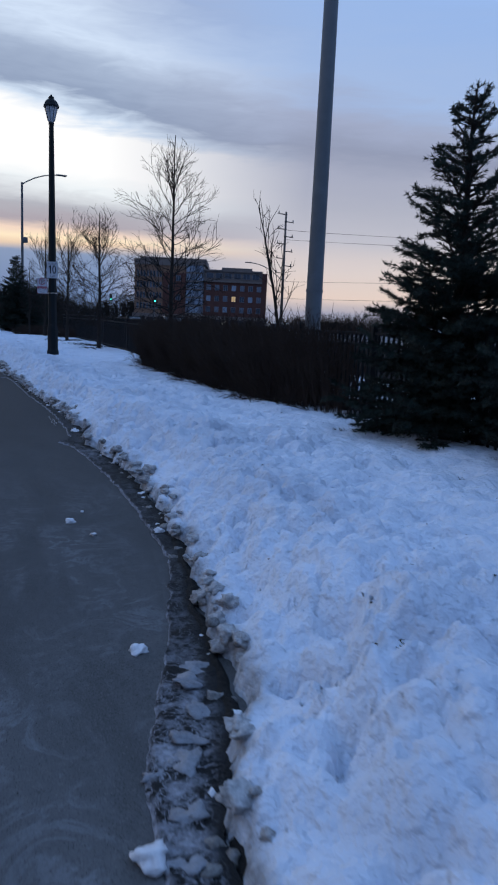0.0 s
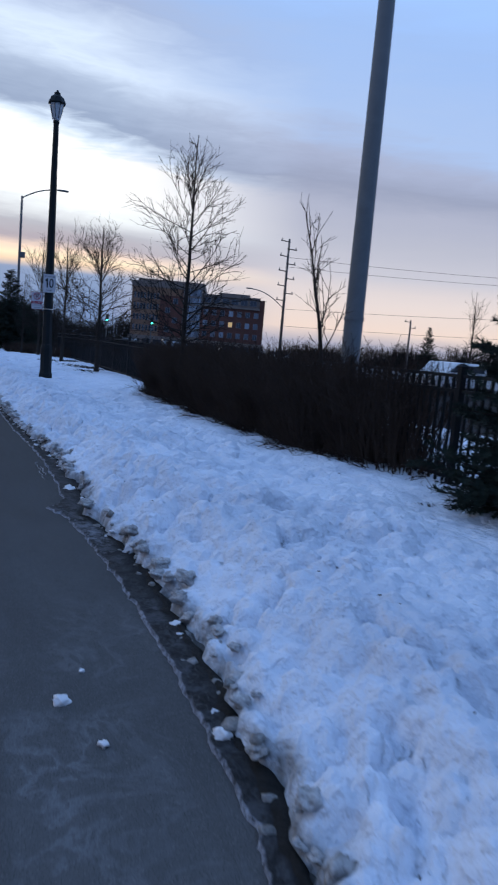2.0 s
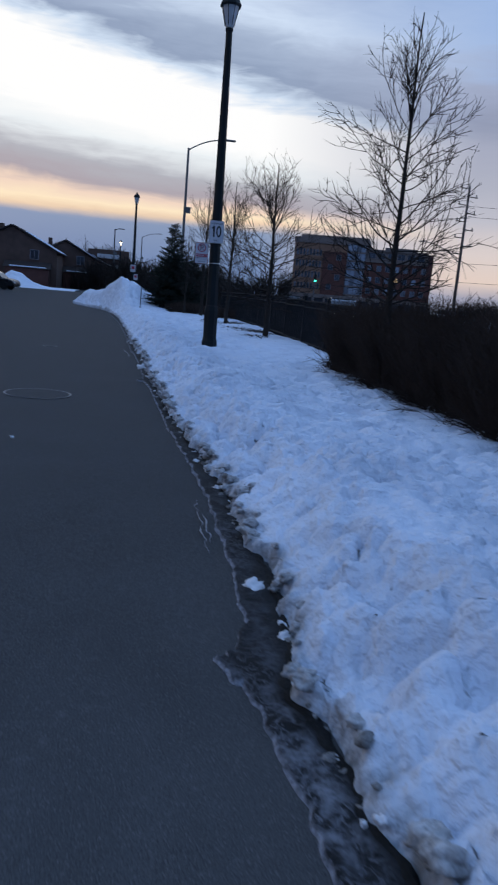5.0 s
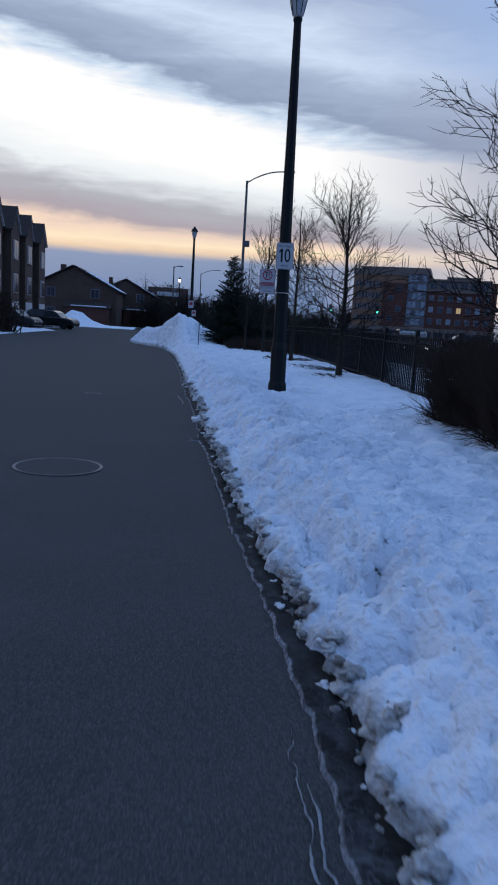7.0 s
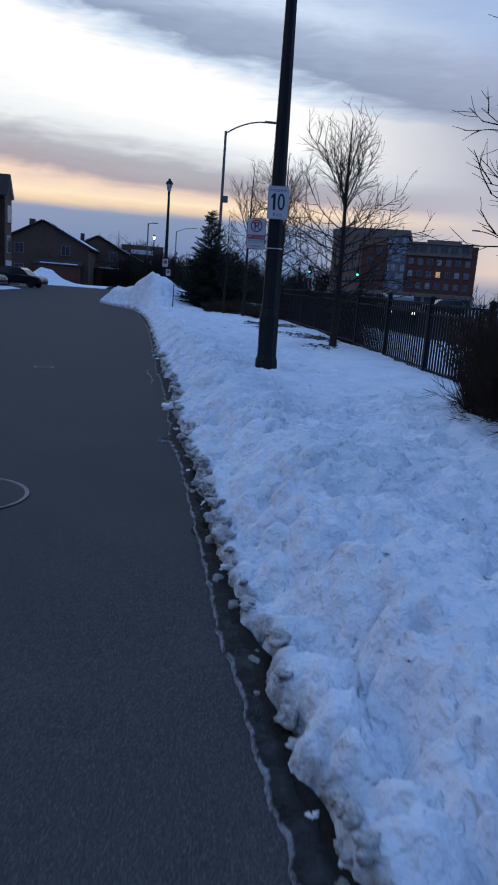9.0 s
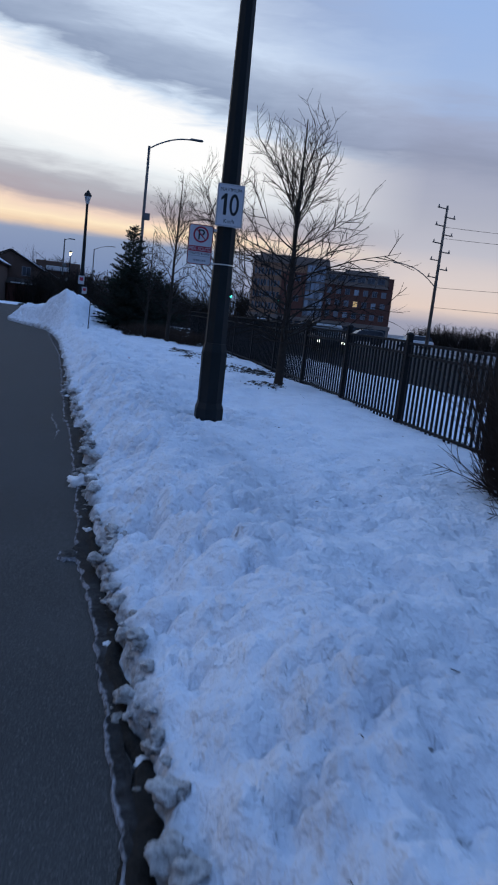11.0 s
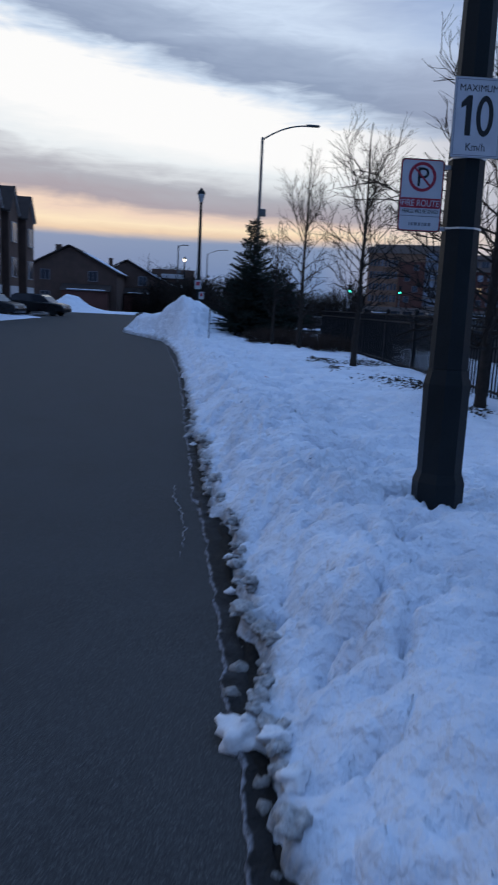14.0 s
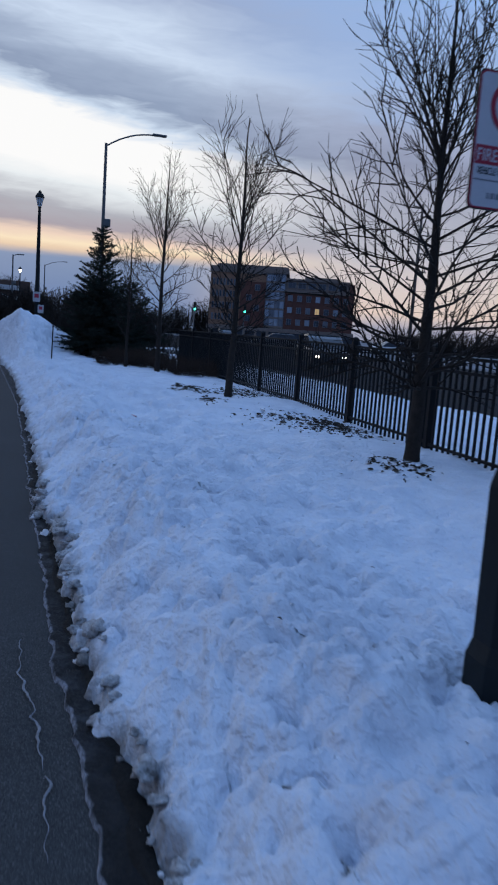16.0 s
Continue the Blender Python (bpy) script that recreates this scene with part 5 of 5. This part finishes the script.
part("cornice", box_mesh("cornice", 17.6, 32.6, -0.35, -0.02, 11.6, 12.05, STONE), mid, "pale cornice band")
part("roof_edge", box_mesh("roof_edge", 17.6, 32.6, 0.1, 0.48, 14.3, 14.72, STONE), mid)
for i in range(7):
    for k in range(3):
        g = WINLIT if (i, k) == (3, 1) else (GLASSBLUE if (i * 3 + k) % 5 == 1 else WINSKY if (i + k * 2) % 3 else GLASSDARK)
        window_set("window", 1.15, 1.4, g, mid, pose(18.9 + 2.15 * i, -0.04, 4.7 + 2.75 * k), 2, INKGREY)
for i in range(6):
    window_set("window", 1.75, 1.35, GLASSDARK, mid, pose(19.1 + 2.35 * i, 0.46, 13.25), 2, INKGREY)
for k in range(4):
    for i in range(8):
        window_set("window", 0.55, 1.5, WINSKY if (i + k) % 3 == 0 else GLASSDARK, mid, pose(0.75 + 0.82 * i, 0.36, 4.9 + 2.7 * k), 1, INKGREY)
    window_set("window", 1.2, 1.4, GLASSDARK, mid, pose(9.2 + 1.9 * (k % 2), -0.34, 4.9 + 2.4 * k), 2, INKGREY)
for x, h in ((3.0, 2.6), (4.2, 3.4), (4.6, 2.2), (6.5, 1.6), (11.0, 3.6), (11.6, 2.4), (12.4, 3.2), (16.0, 1.2), (28.0, 0.9)):
    part("antenna", lathe_mesh("antenna", [(0.09, 0), (0.06, h)], 6, GALV), mid, "", pose(x, 4, 17.3 if x < 18 else 14.7))
part("roof_plant", box_mesh("roof_plant", 22, 30, 4, 12, 14.72, 15.6, STONE), mid)


# ---- vehicles ----
def car(x, y, rz, paint, label, lights=False, h=1.60, L=4.6, van=False, tail=False):
    ob = thing("van" if van else "car", pose(x, y, 0.0, 0, 0, rz), label, "van" if van else "car", "vehicles")
    W = 1.82
    if van:
        low = [(-L / 2, 0.35), (L / 2, 0.35), (L / 2, 0.95), (L / 2 - 0.9, 1.15), (L / 2 - 1.6, h), (-L / 2 + 0.1, h), (-L / 2, 1.1)]
        glass = [(L / 2 - 1.0, 1.16), (L / 2 - 1.58, h - 0.12), (-L / 2 + 0.4, h - 0.12), (-L / 2 + 0.3, 1.2)]
    else:
        low = [(-L / 2, 0.32), (L / 2, 0.30), (L / 2 + 0.04, 0.66), (L / 2 - 0.12, 0.88), (L / 2 - 0.6, 0.98), (L / 2 - 1.1, 1.03), (-L / 2 + 0.15, 1.08), (-L / 2 + 0.02, 0.98)]
        glass = [(L / 2 - 1.05, 1.01), (L / 2 - 1.55, h - 0.14), (L / 2 - 1.9, h), (-L / 2 + 0.65, h), (-L / 2 + 0.35, h - 0.12), (-L / 2 + 0.12, 1.06)]
    part("body", extrude_outline("body", low, W, paint, 0.09), ob)
    part("cabin", extrude_outline("cabin", glass, W - (0.0 if van else 0.22) + (0.02 if van else 0), GLASSDARK, 0.03), ob, "dark glazed cabin")
    if not van:
        part("roof", box_mesh("roof", -L / 2 + 0.60, L / 2 - 1.88, -W / 2 + 0.16, W / 2 - 0.16, h - 0.02, h + 0.05, paint, 0.03), ob)
    wheel = lathe_mesh("wheel", [(0.33, -0.11), (0.33, 0.11), (0.20, 0.12), (0.05, 0.10)], 16, RUBBER)
    for sx in (-L * 0.31, L * 0.31):
        for sy in (-1, 1):
            part("wheel", wheel, ob, "", pose(sx, sy * (W / 2 - 0.1), 0.33, 90 * -sy, 0, 0))
    for sy in (-1, 1):
        part("headlight", box_mesh("headlight", -0.05, 0.05, -0.13, 0.13, -0.06, 0.06, HEADLIT if lights else LANTERN, 0.02), ob, "", pose(L / 2 - 0.01, sy * 0.62, 0.66))
        part("tail_light", box_mesh("tail_light", -0.04, 0.04, -0.16, 0.16, -0.1, 0.1, TAILLIT if tail else INKRED, 0.02), ob, "", pose(-L / 2 + 0.0, sy * 0.66, 0.82))
    return ob


car(-14.4, 66.0, -12, CARDARK, "dark parked car in front of the terrace")
car(-12.8, 74.5, -12, CARDARK, "dark grey parked car in front of the terrace")
car(23.6, 33.6, 200, VANWHITE, "white van parked beyond the fence", False, 1.7, 4.6, True)
car(12.9, 50.0, -100, CARDARK, "dark car with its headlights on beyond the fence", True)
car(17.0, 84.0, -100, CARDARK, "dark car with its headlights on in the street", True)
car(24.5, 92.0, 170, CARGREY, "grey car crossing the street with lit tail lights", False, tail=True)
car(40.0, 96.0, 175, VANWHITE, "white car far down the street", False)
car(31.0, 90.0, 175, CARDARK, "dark car far down the street", False, tail=True)
car(28.5, 40.5, 195, CARGREY, "grey car parked beyond the fence", False)

# street and far bank
tagged(new("street", mesh_from("street", [(10.0, -60, -0.06), (34, -60, -0.06), (30, 160, -0.06), (10.0, 160, -0.06)], [(0, 1, 2, 3)], STREET)), "dark wet street beyond the fence", "road", kind="structure")
lx, ly = np.meshgrid(np.linspace(-15.5, -11.2, 24), np.linspace(50, 70, 90), indexing="xy")
lz = 0.22 * np.clip(np.sin(np.pi * (lx + 15.5) / 4.3), 0, 1) ** 0.5 * (0.4 + fbm(lx * 0.9, ly * 0.7, 301, 4)) * smooth01((70 - ly) / 4) - 0.03
tagged(new("snow_verge", grid_mesh("snow_verge", lx, ly, lz, SNOW)), "snow strip in front of the terrace", "snow", kind="structure")
lx, ly = np.meshgrid(np.linspace(-18, -7, 50), np.linspace(93, 108, 40), indexing="xy")
lz = 1.5 * np.exp(-(((lx + 14.5) / 2.2) ** 2 + ((ly - 99) / 3) ** 2)) * (0.7 + 0.6 * fbm(lx * 0.8, ly * 0.8, 311, 4)) + 0.25 * smooth01((108 - ly) / 6) * smooth01((ly - 93) / 3) - 0.08
tagged(new("snow_heap", grid_mesh("snow_heap", lx, ly, lz, SNOW)), "ploughed heap of snow beside the lane", "snow", kind="structure")


# ---- far woods and bushes ----
def far_woods(pts, seed, label, name, material, hmin, hmax, n_each=60, w=3.0):
    """Clumps of thin upright twigs and limbs along a line of places."""
    r = random.Random(seed)
    vs, fs = [], []
    for x, y in pts:
        h = r.uniform(hmin, hmax)
        for k in range(n_each):
            a = r.uniform(0, 6.28)
            q = r.random()
            b = Vector((x + r.gauss(0, w * 0.35), y + r.gauss(0, w * 0.35), -0.1))
            top = b + Vector((math.cos(a) * w * 0.4 * q, math.sin(a) * w * 0.4 * q, h * r.uniform(0.45, 1.0)))
            mid_ = b.lerp(top, 0.5) + Vector((r.gauss(0, 0.25), r.gauss(0, 0.25), 0))
            rr = 0.017 * h
            add_tube(vs, fs, [b, mid_, top], [rr, rr * 0.75, rr * 0.25], 3)
            for s in range(3):
                p = mid_.lerp(top, r.random())
                add_tube(vs, fs, [p, p + Vector((r.gauss(0, 0.16), r.gauss(0, 0.16), r.uniform(0.05, 0.2))) * h], [rr * 0.4, rr * 0.15], 3)
    tagged(new(name, mesh_from(name, vs, fs, material)), label, "woods", kind="stuff")


def line(x0, y0, x1, y1, n, seed, j=2.0):
    r = random.Random(seed)
    return [(x0 + (x1 - x0) * i / n + r.gauss(0, j), y0 + (y1 - y0) * i / n + r.gauss(0, j)) for i in range(n + 1)]


far_woods(line(78, 170, 190, 40, 80, 1, 4), 1, "far dark line of leafless trees and bushes", "far_woods", TWIG, 3.0, 6.5, 110, 6)
far_woods(line(10, 200, 46, 215, 22, 2, 4), 2, "far dark trees behind the street", "far_woods", TWIG, 5, 9, 60, 5)
far_woods(line(-40, 190, 14, 185, 34, 3, 3), 3, "far leafless trees behind the houses", "far_woods", TWIG, 5, 10, 60, 4)
far_woods(line(-8, 120, 2, 100, 16, 4, 1.5), 4, "dark leafless bushes along the lane", "roadside_bushes", TWIG, 3, 5.5, 60, 2.6)
far_woods(line(1.5, 52, 4, 70, 16, 5, 0.8), 5, "dark leafless bushes behind the snow heap", "roadside_bushes", TWIG, 1.6, 3.4, 60, 1.6)
far_woods(line(4.5, 44, 9, 120, 40, 6, 1.2), 6, "dark leafless bushes along the street", "roadside_bushes", TWIG, 1.2, 2.2, 50, 1.8)
far_woods(line(34, 22, 70, 60, 26, 7, 3), 7, "dark bushes beyond the car park", "roadside_bushes", HEDGE, 1.6, 3.4, 70, 3.2)

bare_tree(48.8, 64.2, 0, 9.5, 61, 2.2, 0.2, 26, 0.14, 0.7, 5, "leafless tree beyond the car park")
spruce(39.5, 58.6, 0, 5.0, 1.5, 71, "distant dark conifer beyond the car park", 1.0)
bare_tree(-9.5, 150, 0, 10.0, 62, 3.0, 0.2, 24, 0.16, 0.6, 5, "leafless tree behind the houses")
bare_tree(-13.2, 150, 0, 9.0, 63, 3.0, 0.2, 24, 0.16, 0.6, 5, "leafless tree behind the houses")
bare_tree(-14.8, 61.5, 0, 3.2, 64, 0.9, 0.3, 20, 0.05, 0.6, 5, "small leafless tree in front of the terrace")
far_woods([(-13.0, 53.5), (-12.6, 54.4), (-13.5, 52.8)], 8, "large rounded brown shrub in the snow before the terrace", "large_shrub", HEDGE, 2.4, 3.1, 170, 1.7)
